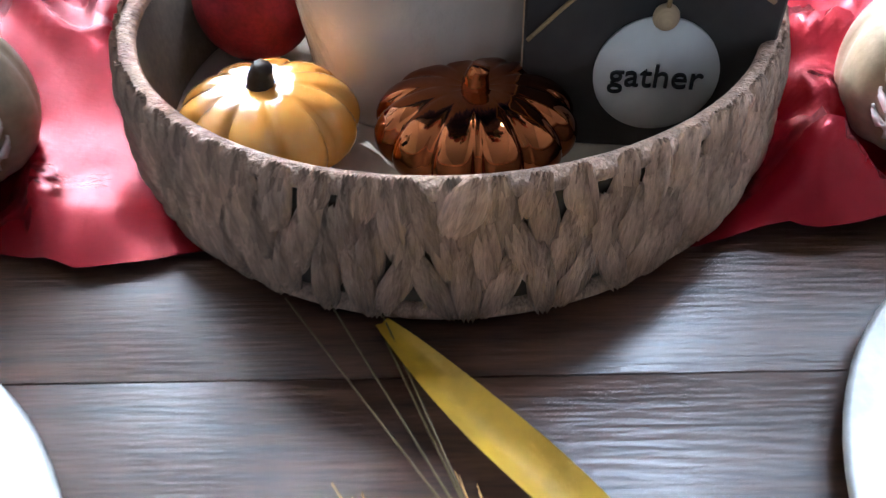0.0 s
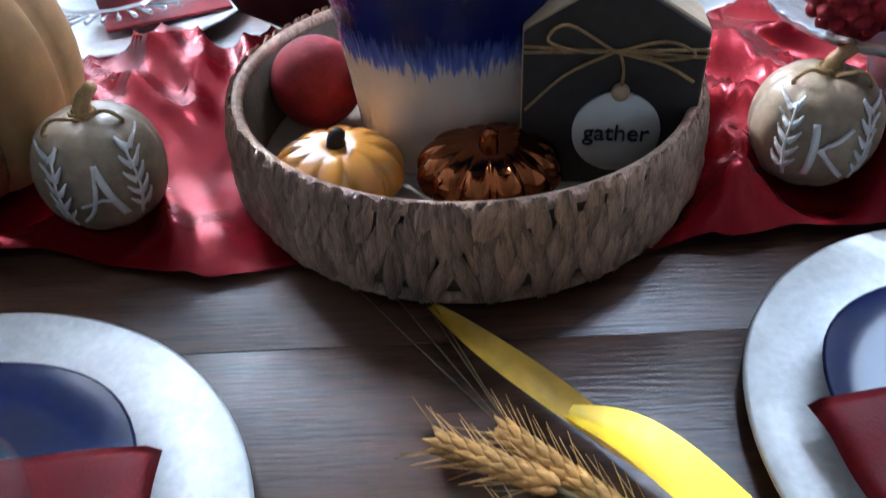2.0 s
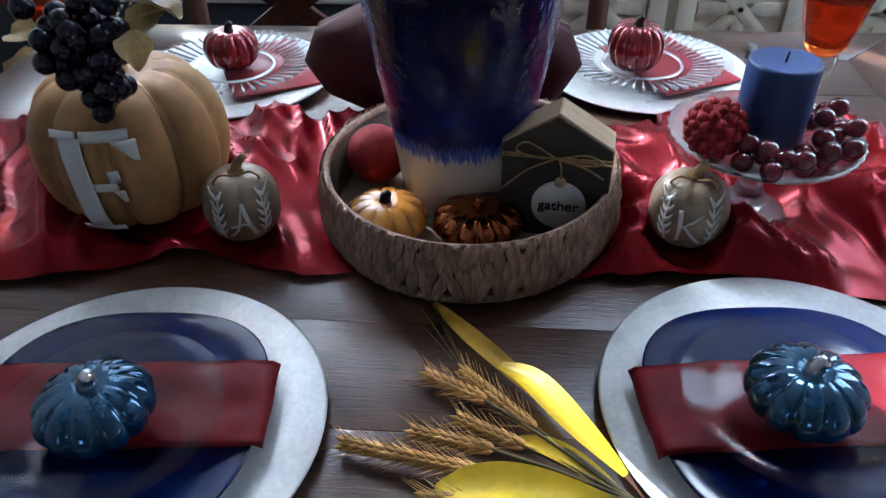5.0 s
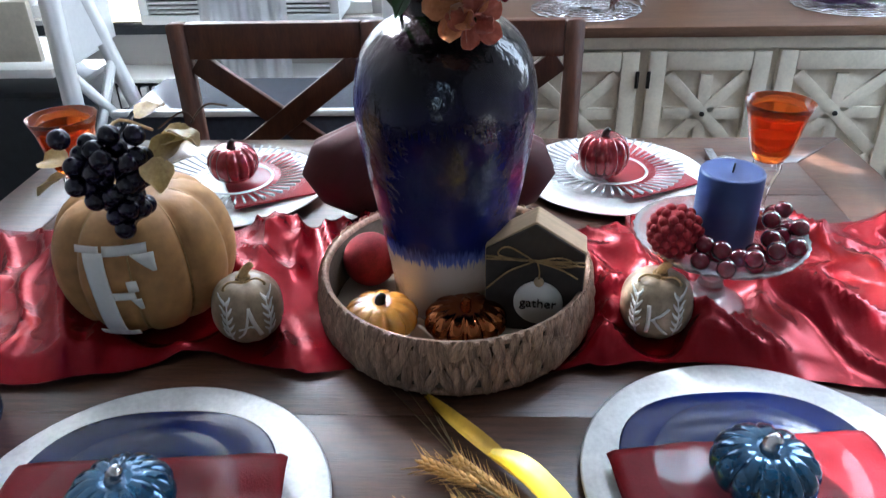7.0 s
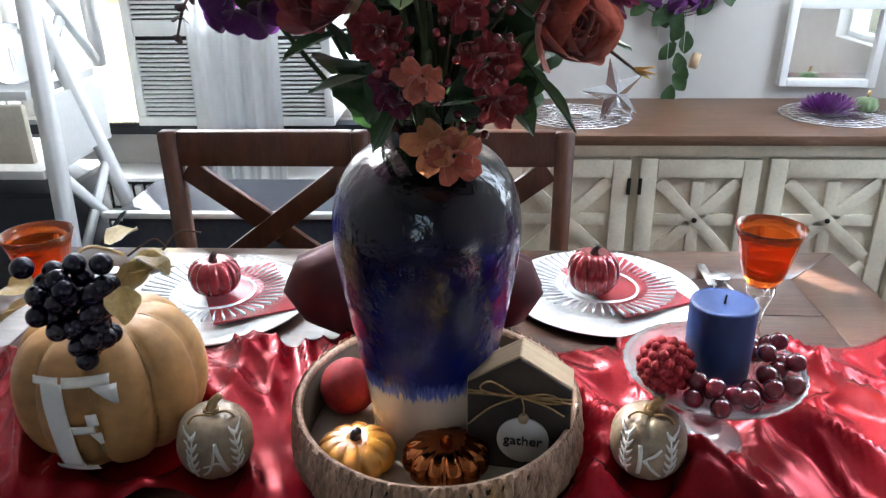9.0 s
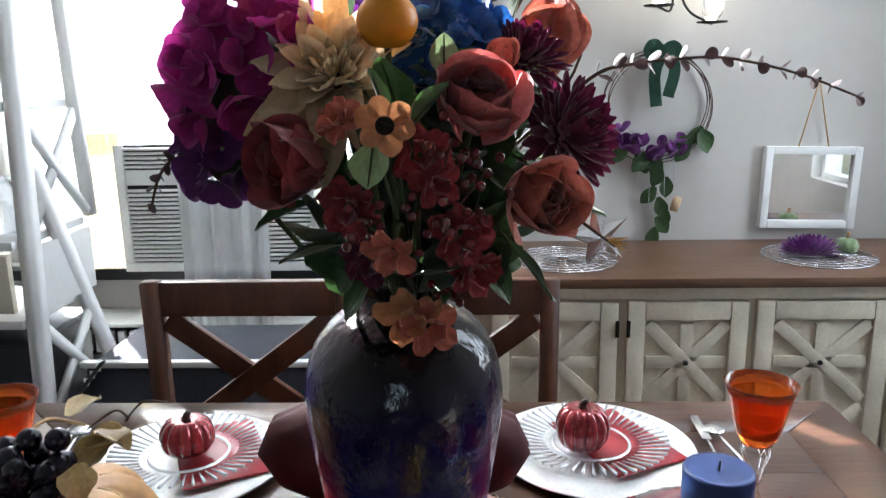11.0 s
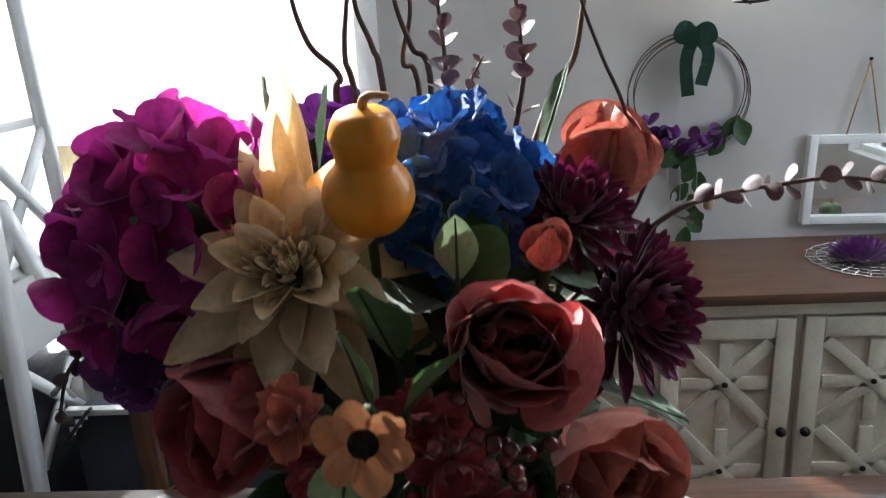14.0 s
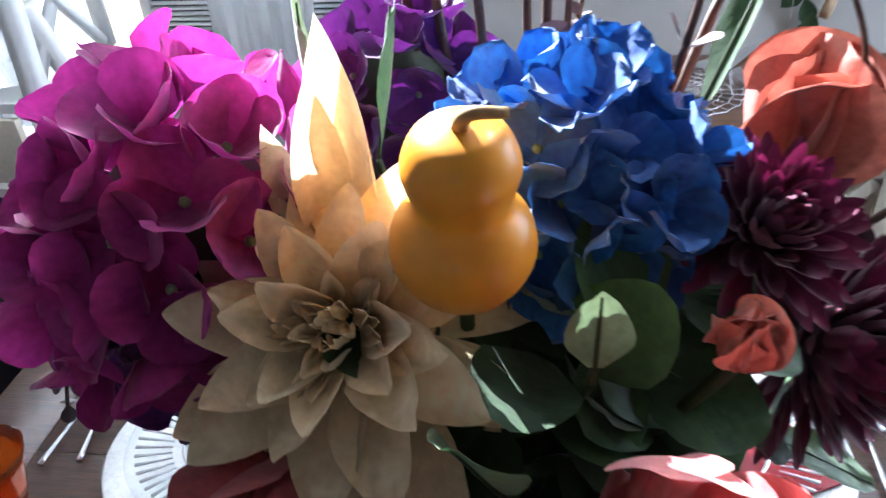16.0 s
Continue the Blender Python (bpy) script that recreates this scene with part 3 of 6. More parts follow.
# ---------- buffet ----------
BX0, BX1, BY, BTOP = -0.02, 1.68, 1.75, 0.80
buf = thing("buffet", Matrix(), "cream painted buffet with star-braced doors", "sideboard")
part("top", box(BX0 - 0.02, BX1 + 0.02, BY - 0.03, WALL - 0.01, BTOP - 0.03, BTOP, 0.005), M_TOP, buf, "walnut brown wooden top")
part("frieze", box(BX0, BX1, BY - 0.012, WALL - 0.02, 0.735, BTOP - 0.031, 0.003), M_CREAM, buf)
part("carcass", box(BX0, BX1, BY + 0.012, WALL - 0.02, 0.06, 0.734, 0.003), M_CREAM, buf)
part("plinth", box(BX0, BX1, BY - 0.005, WALL - 0.03, 0.0, 0.059, 0.003), M_CREAM, buf)


def buffet_door(x0, x1, knob_side):
    d = part("door", box(x0 + 0.05, x1 - 0.05, BY + 0.001, BY + 0.009, 0.13, 0.67, 0.001), M_CREAM, buf)
    for a in ((x0, x0 + 0.05, 0.075, 0.728), (x1 - 0.05, x1, 0.075, 0.725)):
        part("stile", box(a[0], a[1], BY - 0.014, BY + 0.01, a[2], a[3], 0.003), M_CREAM, d)
    for a in ((0.075, 0.13), (0.67, 0.725)):
        part("rail", box(x0 + 0.051, x1 - 0.051, BY - 0.013, BY + 0.01, a[0], a[1], 0.003), M_CREAM, d)
    for z0, z1 in ((0.139, 0.408), (0.412, 0.665)):
        cx, cz = (x0 + x1) / 2, (z0 + z1) / 2
        hx, hz = (x1 - x0) / 2 - 0.055, (z1 - z0) / 2 - 0.004
        for a, b in (((-hx, -hz), (hx, hz)), ((-hx, hz), (hx, -hz)), ((-hx, 0), (hx, 0)), ((0, -hz), (0, hz))):
            k = 0.0008 * (abs(a[0]) > 0) + 0.0006 * (a[1] > 0)
            part("star_slat", flat_bar((cx + a[0] * 0.97, BY - 0.002 - k, cz + a[1] * 0.97), (cx + b[0] * 0.97, BY - 0.002 - k, cz + b[1] * 0.97), 0.036, 0.011, 0.002), M_CREAM, d)
        part("stud", ball(0.008, (cx, BY - 0.013, cz), 2), M_BLACKIRON, d, "dark iron stud")
    part("knob", ball(0.014, (x1 - 0.02 if knob_side > 0 else x0 + 0.02, BY - 0.026, 0.40), 2), M_BLACKIRON, d, "black iron knob")
    hx = x0 + 0.002 if knob_side > 0 else x1 - 0.002
    part("hinge", box(hx - 0.005, hx + 0.005, BY - 0.02, BY - 0.014, 0.62, 0.67, 0.001), M_BLACKIRON, d, "black iron hinge")


for x0, x1, k in ((0.0, 0.115, 1), (0.13, 0.495, -1), (0.523, 0.869, 1), (0.893, 1.277, -1), (1.297, 1.66, 1)):
    if x1 - x0 > 0.2:
        buffet_door(x0, x1, k)

# mirror, doily, star, wreath, sconce
mir = thing("wall_mirror", pose(1.226, WALL - 0.012, 0.98, 0, 1), "white framed mirror hung on twine above the buffet", "mirror")
for a in ((-0.16, -0.135, -0.139, 0.139), (0.135, 0.16, -0.139, 0.139)):
    part("frame", box(a[0], a[1], -0.022, 0.01, a[2], a[3], 0.003), M_WHITE, mir)
for a in ((0.113, 0.139), (-0.139, -0.113)):
    part("frame", box(-0.134, 0.134, -0.021, 0.01, a[0], a[1], 0.003), M_WHITE, mir)
M_MIRROR = mat("mirror_silver", (0.9, 0.92, 0.92), 0.03, metal=1.0, vary=0.01)
part("mirror_glass", box(-0.134, 0.134, -0.006, 0.002, -0.112, 0.112, 0), M_MIRROR, mir, smooth=False)
part("cord", tube([(-0.05, -0.008, 0.139), (-0.005, -0.008, 0.36)], 0.0025), M_TWINE, mir)
part("cord", tube([(0.05, -0.008, 0.139), (-0.005, -0.008, 0.36)], 0.0025), M_TWINE, mir)
part("nail", ball(0.006, (-0.005, -0.008, 0.362), 2), M_BLACKIRON, mir)


def doily(c, r):
    d = thing("doily", pose(*c), "round silver openwork mat on the buffet top", "placemat", "silver mats on the buffet")
    for k in range(1, 7):
        rr = r * k / 6
        pts = [(rr * math.cos(a) * (1 + 0.02 * math.sin(18 * a)), rr * math.sin(a) * (1 + 0.02 * math.sin(18 * a)), 0.003) for a in (2 * math.pi * i / 60 for i in range(61))]
        part("wire_ring", tube(pts, 0.0022, 5), M_SILVER, d)
    sp = finish(tube([(0.02, 0, 0.005), (r, 0, 0.005)], 0.0015, 5), M_SILVER)
    for k in range(28):
        part("spoke", sp, None, d, m=pose(0, 0, 0, 0, 0, k * 360 / 28))
    return d


doily((1.16, 1.97, BTOP), 0.165)
doily((0.36, 1.95, BTOP), 0.165)


def spiky_bloom(c, r, material, label, n=90):
    t = thing("artificial_flower", pose(*c), label, "flower")
    pm = finish(petal(r * 0.75, r * 0.2, 0.2, 0.2, 0.9), material)
    for k in range(n):
        a, e = k * 137.5, 80 * (1 - k / n)
        part("petal", pm, None, t, m=pose(0, 0, 0.0, 0, 0, a) @ pose(0, r * 0.25, 0, e, 0, 0))
    return t


fl = spiky_bloom((1.12, 1.95, BTOP + 0.012), 0.075, P_PLUM, "dark purple artificial bloom on the silver mat")
fl.scale = (1.5, 0.9, 1.1)
can = thing("cream_ornament", pose(1.26, 2.0, BTOP + 0.006), "small cream pumpkin ornament beside the purple bloom", "ornament")
part("body", lathe([(0.005, 0), (0.03, 0.004), (0.036, 0.02), (0.03, 0.04), (0.008, 0.046)], 40, 8, 0.15), P_SAGE, can)
part("stem", tube([(0, 0, 0.044), (0.004, 0, 0.065)], 0.005), M_GOLDSTEM, can)

star = thing("star_ornament", pose(0.46, 1.9, BTOP + 0.085, 0, 0, 15), "faceted silver metal star leaning on the buffet", "star ornament")
bm = bmesh.new()
tips = []
for k in range(10):
    a, r = math.radians(90 + 36 * k + 12), (0.11 if k % 2 == 0 else 0.04)
    tips.append(bm.verts.new((r * math.cos(a), 0, r * math.sin(a))))
for s in (-0.025, 0.025):
    c = bm.verts.new((0, s, 0))
    for k in range(10):
        q = (tips[k], tips[(k + 1) % 10], c)
        bm.faces.new(q if s < 0 else q[::-1])
part("star", bm, M_SILVER, star, smooth=False)

wr = thing("wreath", pose(0.70, WALL - 0.012, 1.26), "thin wire hoop wreath with purple flowers and green ribbon", "wreath")
for k in range(4):
    r, ox, oz = 0.165 + 0.006 * k, 0.008 * math.sin(2 * k), 0.008 * math.cos(3 * k)
    part("hoop", tube([(ox + r * math.cos(a), -0.004 - 0.003 * k, oz + r * math.sin(a)) for a in (2 * math.pi * i / 48 for i in range(49))], 0.0018, 5), M_BRANCH, wr)
lf = finish(petal(0.075, 0.05, 0.15, -0.15, 0.8), P_LEAF)
lfd = finish(petal(0.045, 0.04, 0.2, 0.2, 0.2), P_PLUM)
rnd = random.Random(4)
for k in range(16):
    a = math.radians(rnd.uniform(200, 345))
    part("leaf", lf, None, wr, m=pose(0.165 * math.cos(a), -0.02, 0.165 * math.sin(a), 90 + rnd.uniform(-30, 10), rnd.uniform(-30, 30), 0) @ pose(0, 0, 0, 0, 0, rnd.uniform(100, 260)))
for k in range(34):
    a = math.radians(rnd.uniform(220, 300))
    part("petal", lfd, None, wr, m=pose(0.165 * math.cos(a), -0.03, 0.16 * math.sin(a) + rnd.uniform(-0.02, 0.03), rnd.uniform(30, 150), rnd.uniform(-40, 40), rnd.uniform(0, 360)))
for x, z1 in ((-0.02, -0.36), (0.03, -0.3), (0.06, -0.28), (-0.06, -0.27)):
    part("hanging_string", tube([(x, -0.02, -0.15), (x + 0.004, -0.02, z1)], 0.0012, 5), M_SHEER, wr)
for k in range(7):
    part("trailing_leaf", lf, None, wr, m=pose(0.02 + 0.02 * math.sin(k * 2), -0.02, -0.2 - 0.035 * k, 90, 20 * math.sin(k), 0) @ pose(0, 0, 0, 0, 0, 160 + 40 * (k % 2)))
part("cork", lathe([(0.014, -0.025), (0.016, 0), (0.014, 0.025)], 16), M_RAWWOOD, wr, m=pose(0.075, -0.02, -0.33, 0, 15))
rb = bmesh.new()
for a in (((-0.0, 0.17), (-0.03, 0.198), (-0.046, 0.172), (-0.01, 0.166)), ((0.0, 0.17), (0.035, 0.192), (0.045, 0.165), (0.01, 0.166)), ((0, 0.17), (-0.022, 0.1), (-0.014, 0.0)), ((0.012, 0.17), (0.042, 0.12), (0.022, 0.03))):
    pts = smooth_path([(x, -0.035 - 0.008 * i, z) for i, (x, z) in enumerate(a)], 6)
    prev = None
    for i, p in enumerate(pts):
        d = (pts[min(i + 1, len(pts) - 1)] - pts[max(i - 1, 0)]).normalized()
        u = Vector((-d.z, 0, d.x)) * 0.02
        cur_ = (rb.verts.new(p + u + Vector((0, 0.006, 0))), rb.verts.new(p - u))
        if prev:
            rb.faces.new((prev[0], prev[1], cur_[1], cur_[0]))
        prev = cur_
bmesh.ops.solidify(rb, geom=rb.faces[:], thickness=0.001)
part("bow", rb, M_RIBBON, wr, "sheer green ribbon bow")

sc = thing("wall_sconce", pose(0.735, WALL - 0.003, 1.565), "dark metal wall sconce with two lit glass cups", "wall lamp")
part("back_plate", lathe([(0.04, 0), (0.04, 0.01), (0.02, 0.018)], 24), M_BLACKIRON, sc, m=pose(0, 0, 0.12, 90))
for s, x, z in ((-1, -0.077, 0.02), (1, 0.089, -0.032)):
    part("arm", tube(smooth_path([(0, -0.01, 0.12), (0.3 * x, -0.08, 0.0), (x, -0.14, z - 0.02)], 8), 0.004), M_BLACKIRON, sc)
    part("drip_pan", lathe([(0.01, 0), (0.045, 0.004), (0.047, 0.008), (0.01, 0.008)], 28), M_BLACKIRON, sc, m=pose(x, -0.14, z - 0.02))
    part("cup", lathe([(0.015, 0.01), (0.03, 0.03), (0.034, 0.06), (0.033, 0.085)], 28), M_CUTGLASS, sc, "clear glass cup", m=pose(x, -0.14, z - 0.02))
    part("bulb", lathe([(0.008, 0), (0.014, 0.02), (0.012, 0.04), (0.001, 0.055)], 16), M_IVORYGLASS, sc, "glowing warm bulb", m=pose(x, -0.14, z + 0.02))

# fixture and glowing diffuser added round the unseen glare lamp
cl = thing("ceiling_light", pose(0.88, 1.6, CEIL), "unseen flush ceiling light added for glare on the table", "ceiling light")
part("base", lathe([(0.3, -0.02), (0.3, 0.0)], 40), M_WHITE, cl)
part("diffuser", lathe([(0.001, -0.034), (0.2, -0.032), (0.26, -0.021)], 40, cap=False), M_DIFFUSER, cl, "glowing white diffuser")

# ---------- table and chairs ----------
TX0, TX1, TY0, TY1 = -0.80, 0.735, -0.21, 0.99
tab = thing("dining_table", Matrix(), "dark oak dining table with mitred plank border", "table")
FR = 0.125
n = 7
wy = (TY1 - TY0 - 2 * FR) / n
for k in range(n):
    part("plank", box(TX0 + FR + 0.0012, TX1 - FR - 0.0012, TY0 + FR + k * wy + 0.0003, TY0 + FR + (k + 1) * wy - 0.0003, TABLE - 0.03, TABLE - 0.0003 * (k % 3), 0.0007), M_WOOD, tab)


def mitred(a, b, c, d):
    bm = bmesh.new()
    lo = [bm.verts.new((*p, TABLE - 0.034)) for p in (a, b, c, d)]
    hi = [bm.verts.new((*p, TABLE)) for p in (a, b, c, d)]
    bm.faces.new(lo[::-1]), bm.faces.new(hi)
    for i in range(4):
        bm.faces.new((lo[i], lo[(i + 1) % 4], hi[(i + 1) % 4], hi[i]))
    bmesh.ops.recalc_face_normals(bm, faces=bm.faces[:])
    bmesh.ops.bevel(bm, geom=bm.edges[:], offset=0.002, segments=1, affect="EDGES")
    return bm


e = 0.001
part("border", mitred((TX0 + e, TY0), (TX1 - e, TY0), (TX1 - FR - e, TY0 + FR), (TX0 + FR + e, TY0 + FR)), M_WOOD, tab)
part("border", mitred((TX0 + FR + e, TY1 - FR), (TX1 - FR - e, TY1 - FR), (TX1 - e, TY1), (TX0 + e, TY1)), M_WOOD, tab)
part("border", mitred((TX1 - FR, TY0 + FR + e), (TX1, TY0 + e), (TX1, TY1 - e), (TX1 - FR, TY1 - FR - e)), M_WOOD, tab)
part("border", mitred((TX0, TY0 + e), (TX0 + FR, TY0 + FR + e), (TX0 + FR, TY1 - FR - e), (TX0, TY1 - e)), M_WOOD, tab)
part("apron", box(TX0 + 0.08, TX1 - 0.08, TY0 + 0.08, TY0 + 0.1, 0.64, 0.725), M_WOOD, tab)
part("apron", box(TX0 + 0.08, TX1 - 0.08, TY1 - 0.1, TY1 - 0.08, 0.64, 0.725), M_WOOD, tab)
for x in (TX0 + 0.07, TX1 - 0.16):
    for y in (TY0 + 0.105, TY1 - 0.195):
        part("leg", box(x, x + 0.09, y, y + 0.09, 0, 0.725, 0.006), M_WOOD, tab)


def dining_chair(m):
    c = thing("dining_chair", m, "chestnut brown wooden dining chair with crossed back", "chair", "chairs across the table")
    w, D = 0.231, 0.42
    for s in (-1, 1):
        part("back_post", bar((s * (w - 0.02), D + 0.02, 0), (s * (w - 0.02), D + 0.0, 0.945), 0.04, 0.035), M_CHAIR, c)
        part("front_leg", bar((s * (w - 0.02), 0.02, 0), (s * (w - 0.02), 0.02, 0.44), 0.04, 0.04), M_CHAIR, c)
        part("side_rail", box(s * (w - 0.02) - 0.012, s * (w - 0.02) + 0.012, 0.04, D, 0.39, 0.44), M_CHAIR, c)
    part("top_rail", box(-w + 0.0405, w - 0.0405, D - 0.014, D + 0.014, 0.868, 0.947, 0.006), M_CHAIR, c)
    part("lower_rail", box(-w + 0.0405, w - 0.0405, D - 0.012, D + 0.012, 0.53, 0.575), M_CHAIR, c)
    part("cross_brace", flat_bar((-w + 0.05, D, 0.585), (w - 0.05, D, 0.86), 0.05, 0.02), M_CHAIR, c)
    part("cross_brace", flat_bar((w - 0.05, D + 0.003, 0.585), (-w + 0.05, D + 0.003, 0.86), 0.05, 0.018), M_CHAIR, c)
    part("seat", box(-w, w, 0.0, D + 0.0, 0.442, 0.475, 0.01), M_CHAIR, c)
    return c


ch = dining_chair(pose(-0.415, 0.78, 0))
copy_thing(ch, pose(0.022, 0.78, 0))

# ---------- satin runner ----------
def runner():
    bm, nx, ny = bmesh.new(), 230, 64
    rows = []
    keep = [(-0.003, 0.387, 0.172), (-0.36, 0.37, 0.07), (-0.256, 0.3, 0.025), (0.236, 0.311, 0.025), (0.32, 0.4, 0.04)]
    for j in range(ny + 1):
        v = j / ny
        row = []
        for i in range(nx + 1):
            x = TX0 - 0.02 + (TX1 - TX0 + 0.04) * i / nx
            f = 0.245 + 0.02 * math.sin(5 * x + 1) + 0.022 * noise.noise((x * 5, 3.1, 0)) - 0.012 * math.sin(17 * x)
            if x < -0.18:
                f += 0.05 * math.exp(-((x + 0.30) / 0.07) ** 2)
            b = 0.59 + 0.015 * math.sin(6 * x + 2) + 0.02 * noise.noise((x * 6, 8.2, 0)) + (0.04 if x > 0.25 else 0)
            y = f + (b - f) * v
            calm = min(1.0, *(max(0.0, (math.hypot(x - cx, y - cy) - r) / 0.022) for cx, cy, r in keep))
            w1 = noise.noise((x * 8 + 4 * y, y * 2.4, 1.7))
            w2 = noise.noise((x * 20 + 9 * y, y * 9 + 2, 4.2))
            w3 = noise.noise((x * 5 - 7 * y, y * 4, 9.0))
            z = 0.003 + 0.030 * max(0.0, 1 - 1.9 * abs(w1)) ** 2 + 0.015 * max(0.0, 1 - 2.0 * abs(w2)) ** 2 + 0.012 * (w3 + 0.5)
            edge = min(1, 8 * v + 0.25, 8 * (1 - v) + 0.25)
            z += 0.0012 * noise.noise((x * 38 + 12 * y, y * 30, 2.2)) + 0.004 * abs(noise.noise((x * 15 - 9 * y, y * 13, 5.5)))
            z = max(0.001, z * edge) * calm + 0.003
            if x < TX0 or x > TX1:
                z -= 0.06
            row.append(bm.verts.new((x, y + 0.01 * w2 * calm, TABLE + z)))
        rows.append(row)
    for a, b in zip(rows, rows[1:]):
        for i in range(nx):
            bm.faces.new((a[i], a[i + 1], b[i + 1], b[i]))
    return bm


solo("table_runner", runner(), M_SATIN, Matrix(), "crumpled glossy red satin runner along the table", "table runner")

# ---------- basket and what stands in it ----------
BC, BR, BH = (-0.003, 0.387), 0.173, 0.069
bas = thing("basket", pose(BC[0], BC[1], TABLE + 0.004), "round flat basket of twisted taupe raffia", "basket")
part("floor_board", lathe([(0.001, 0.004), (BR - 0.012, 0.004), (BR - 0.012, 0.011), (0.001, 0.011)], 64), M_BASKETBOARD, bas, "pale beige basket floor")
# inner wall, coloured darker than the strands, shows in the gaps between them
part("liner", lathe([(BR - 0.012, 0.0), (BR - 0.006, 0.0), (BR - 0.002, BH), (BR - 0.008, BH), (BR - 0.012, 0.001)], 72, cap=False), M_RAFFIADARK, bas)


def strand(length, width, bulge, twist, seed):
    """A flat bunch of raffia: pointed at both ends, ridged, thick in the middle. It runs along z, faces +x."""
    bm, rnd = bmesh.new(), random.Random(seed)
    rows, nv, nu = [], 8, 6
    for j in range(nv + 1):
        v = j / nv
        w = width / 2 * (0.42 + 0.58 * math.sin(math.pi * v) ** 0.8)
        row = []
        for i in range(nu + 1):
            u = 2 * i / nu - 1
            ridge = 0.0011 * (1 if i % 2 else -1)
            row.append(bm.verts.new((bulge * math.sin(math.pi * v) * (1 - 0.6 * u * u) + ridge, u * w + twist * (v - 0.5), (v - 0.5) * length)))
        rows.append(row)
    for a, b in zip(rows, rows[1:]):
        for i in range(nu):
            bm.faces.new((a[i], a[i + 1], b[i + 1], b[i]))
    return bm


strands = [finish(strand(0.046, 0.0135, 0.0072, tw, k), M_RAFFIA) for k, tw in enumerate((0.009, -0.01, 0.004, -0.006, 0.012))]
rnd = random.Random(11)
NB = 70
for row in range(3):
    for k in range(NB):
        a = 360 * (k + 0.5 * (row % 2) + rnd.uniform(-0.12, 0.12)) / NB
        r = BR - 0.0005 - 0.001 * row + rnd.uniform(-0.0012, 0.0012)
        part("strand", rnd.choice(strands), None, bas, m=pose(0, 0, 0.0225 + 0.015 * row, 0, 0, a) @ pose(r, 0, 0, rnd.uniform(-10, 10), 5, 0))
part("base_ring", lathe([(BR - 0.006 + 0.006 * math.cos(t), 0.004 + 0.004 * math.sin(t)) for t in (2 * math.pi * i / 10 for i in range(11))], 90, cap=False), M_RAFFIA, bas)
part("rim", lathe([(BR - 0.004 + 0.0055 * math.cos(t), BH + 0.0045 * math.sin(t)) for t in (2 * math.pi * i / 12 for i in range(12))] + [(BR + 0.0015, BH)], 90, cap=False), M_RAFFIA, bas)
wrap = finish(strand(0.02, 0.013, 0.0025, 0.003, 9), M_RAFFIA)
for k in range(64):
    part("rim_wrap", wrap, None, bas, m=pose(0, 0, BH - 0.003, 0, 0, k * 360 / 64 + rnd.uniform(-1, 1)) @ pose(BR + 0.0005, 0, 0, rnd.uniform(-16, 16), -8, 0))
part("loose_wrap", strand(0.026, 0.018, 0.004, 0.004, 4), M_RAFFIA, bas, m=pose(0, 0, BH - 0.004, 0, 0, -88) @ pose(BR + 0.003, 0, 0, -20, -12, 0))

bas.scale = (0.97, 1.02, 1.0)
BASE = TABLE + 0.0155
VX, VY = -0.013, 0.408
vase = thing("vase", pose(VX, VY, BASE), "tall glazed vase, cobalt blue with pale dripped foot", "vase")
prof = [(0.001, 0.0), (0.066, 0.0), (0.069, 0.006), (0.074, 0.05), (0.083, 0.11), (0.094, 0.17), (0.1025, 0.225), (0.1055, 0.26), (0.103, 0.29), (0.094, 0.32), (0.077, 0.343), (0.058, 0.356), (0.046, 0.364), (0.043, 0.376), (0.046, 0.392), (0.041, 0.392), (0.037, 0.37), (0.03, 0.3), (0.001, 0.28)]
vp = smooth_path([(r, 0, z) for r, z in prof], 3)
part("body", lathe([(max(0.001, p.x), p.z) for p in vp], 72), M_VASE, vase)


def pumpkin(name, m, R, H, ribs, depth, material, label, stem_mat, stem_h=0.02, stem_r=0.007, lean=0.008, dimple=0.25, group="", squarish=1.0):
    t = thing(name, m, label, "pumpkin", group)
    pr = []
    for i in range(21):
        a = -math.pi / 2 + math.pi * i / 20
        c, s = math.cos(a), math.sin(a)
        r = R * max(0.012, c) ** squarish
        z = H / 2 * (1 + s) - (dimple * H * (1 - c) ** 2 * 0.5 if s > 0 else -dimple * H * (1 - c) ** 2 * 0.25)
        pr.append((r, z))
    low = min(z for r, z in pr)
    pr = [(r, z - low) for r, z in pr]
    part("body", lathe(pr, ribs * 10, ribs, depth), material, t)
    top = pr[-1][1]
    pts = smooth_path([(0, 0, top - 0.003), (lean * 0.2, 0, top + stem_h * 0.5), (lean, -0.3 * lean, top + stem_h)], 4)
    part("stem", tube(pts, (stem_r * 1.3, stem_r * 0.75), 8), stem_mat, t)
    return t


pumpkin("pumpkin", pose(-0.092, 0.315, BASE), 0.046, 0.052, 10, 0.16, M_AMBER, "glossy honey yellow ceramic pumpkin in the basket", M_STEM, 0.012, 0.006, 0.004, group="ceramic pumpkins in the basket")
cp = pumpkin("pumpkin", pose(0.01, 0.312, BASE), 0.050, 0.05, 12, 0.16, M_COPPER, "shiny copper mirrored glass pumpkin in the basket", M_COPPER, 0.012, 0.006, 0.003, group="ceramic pumpkins in the basket")
rbm = ball(0.036, (0, 0, 0.036), 4)
rb_ = solo("berry_ball", rbm, M_REDBALL, pose(-0.118, 0.43, BASE), "dark red textured ball in the basket", "ornament")
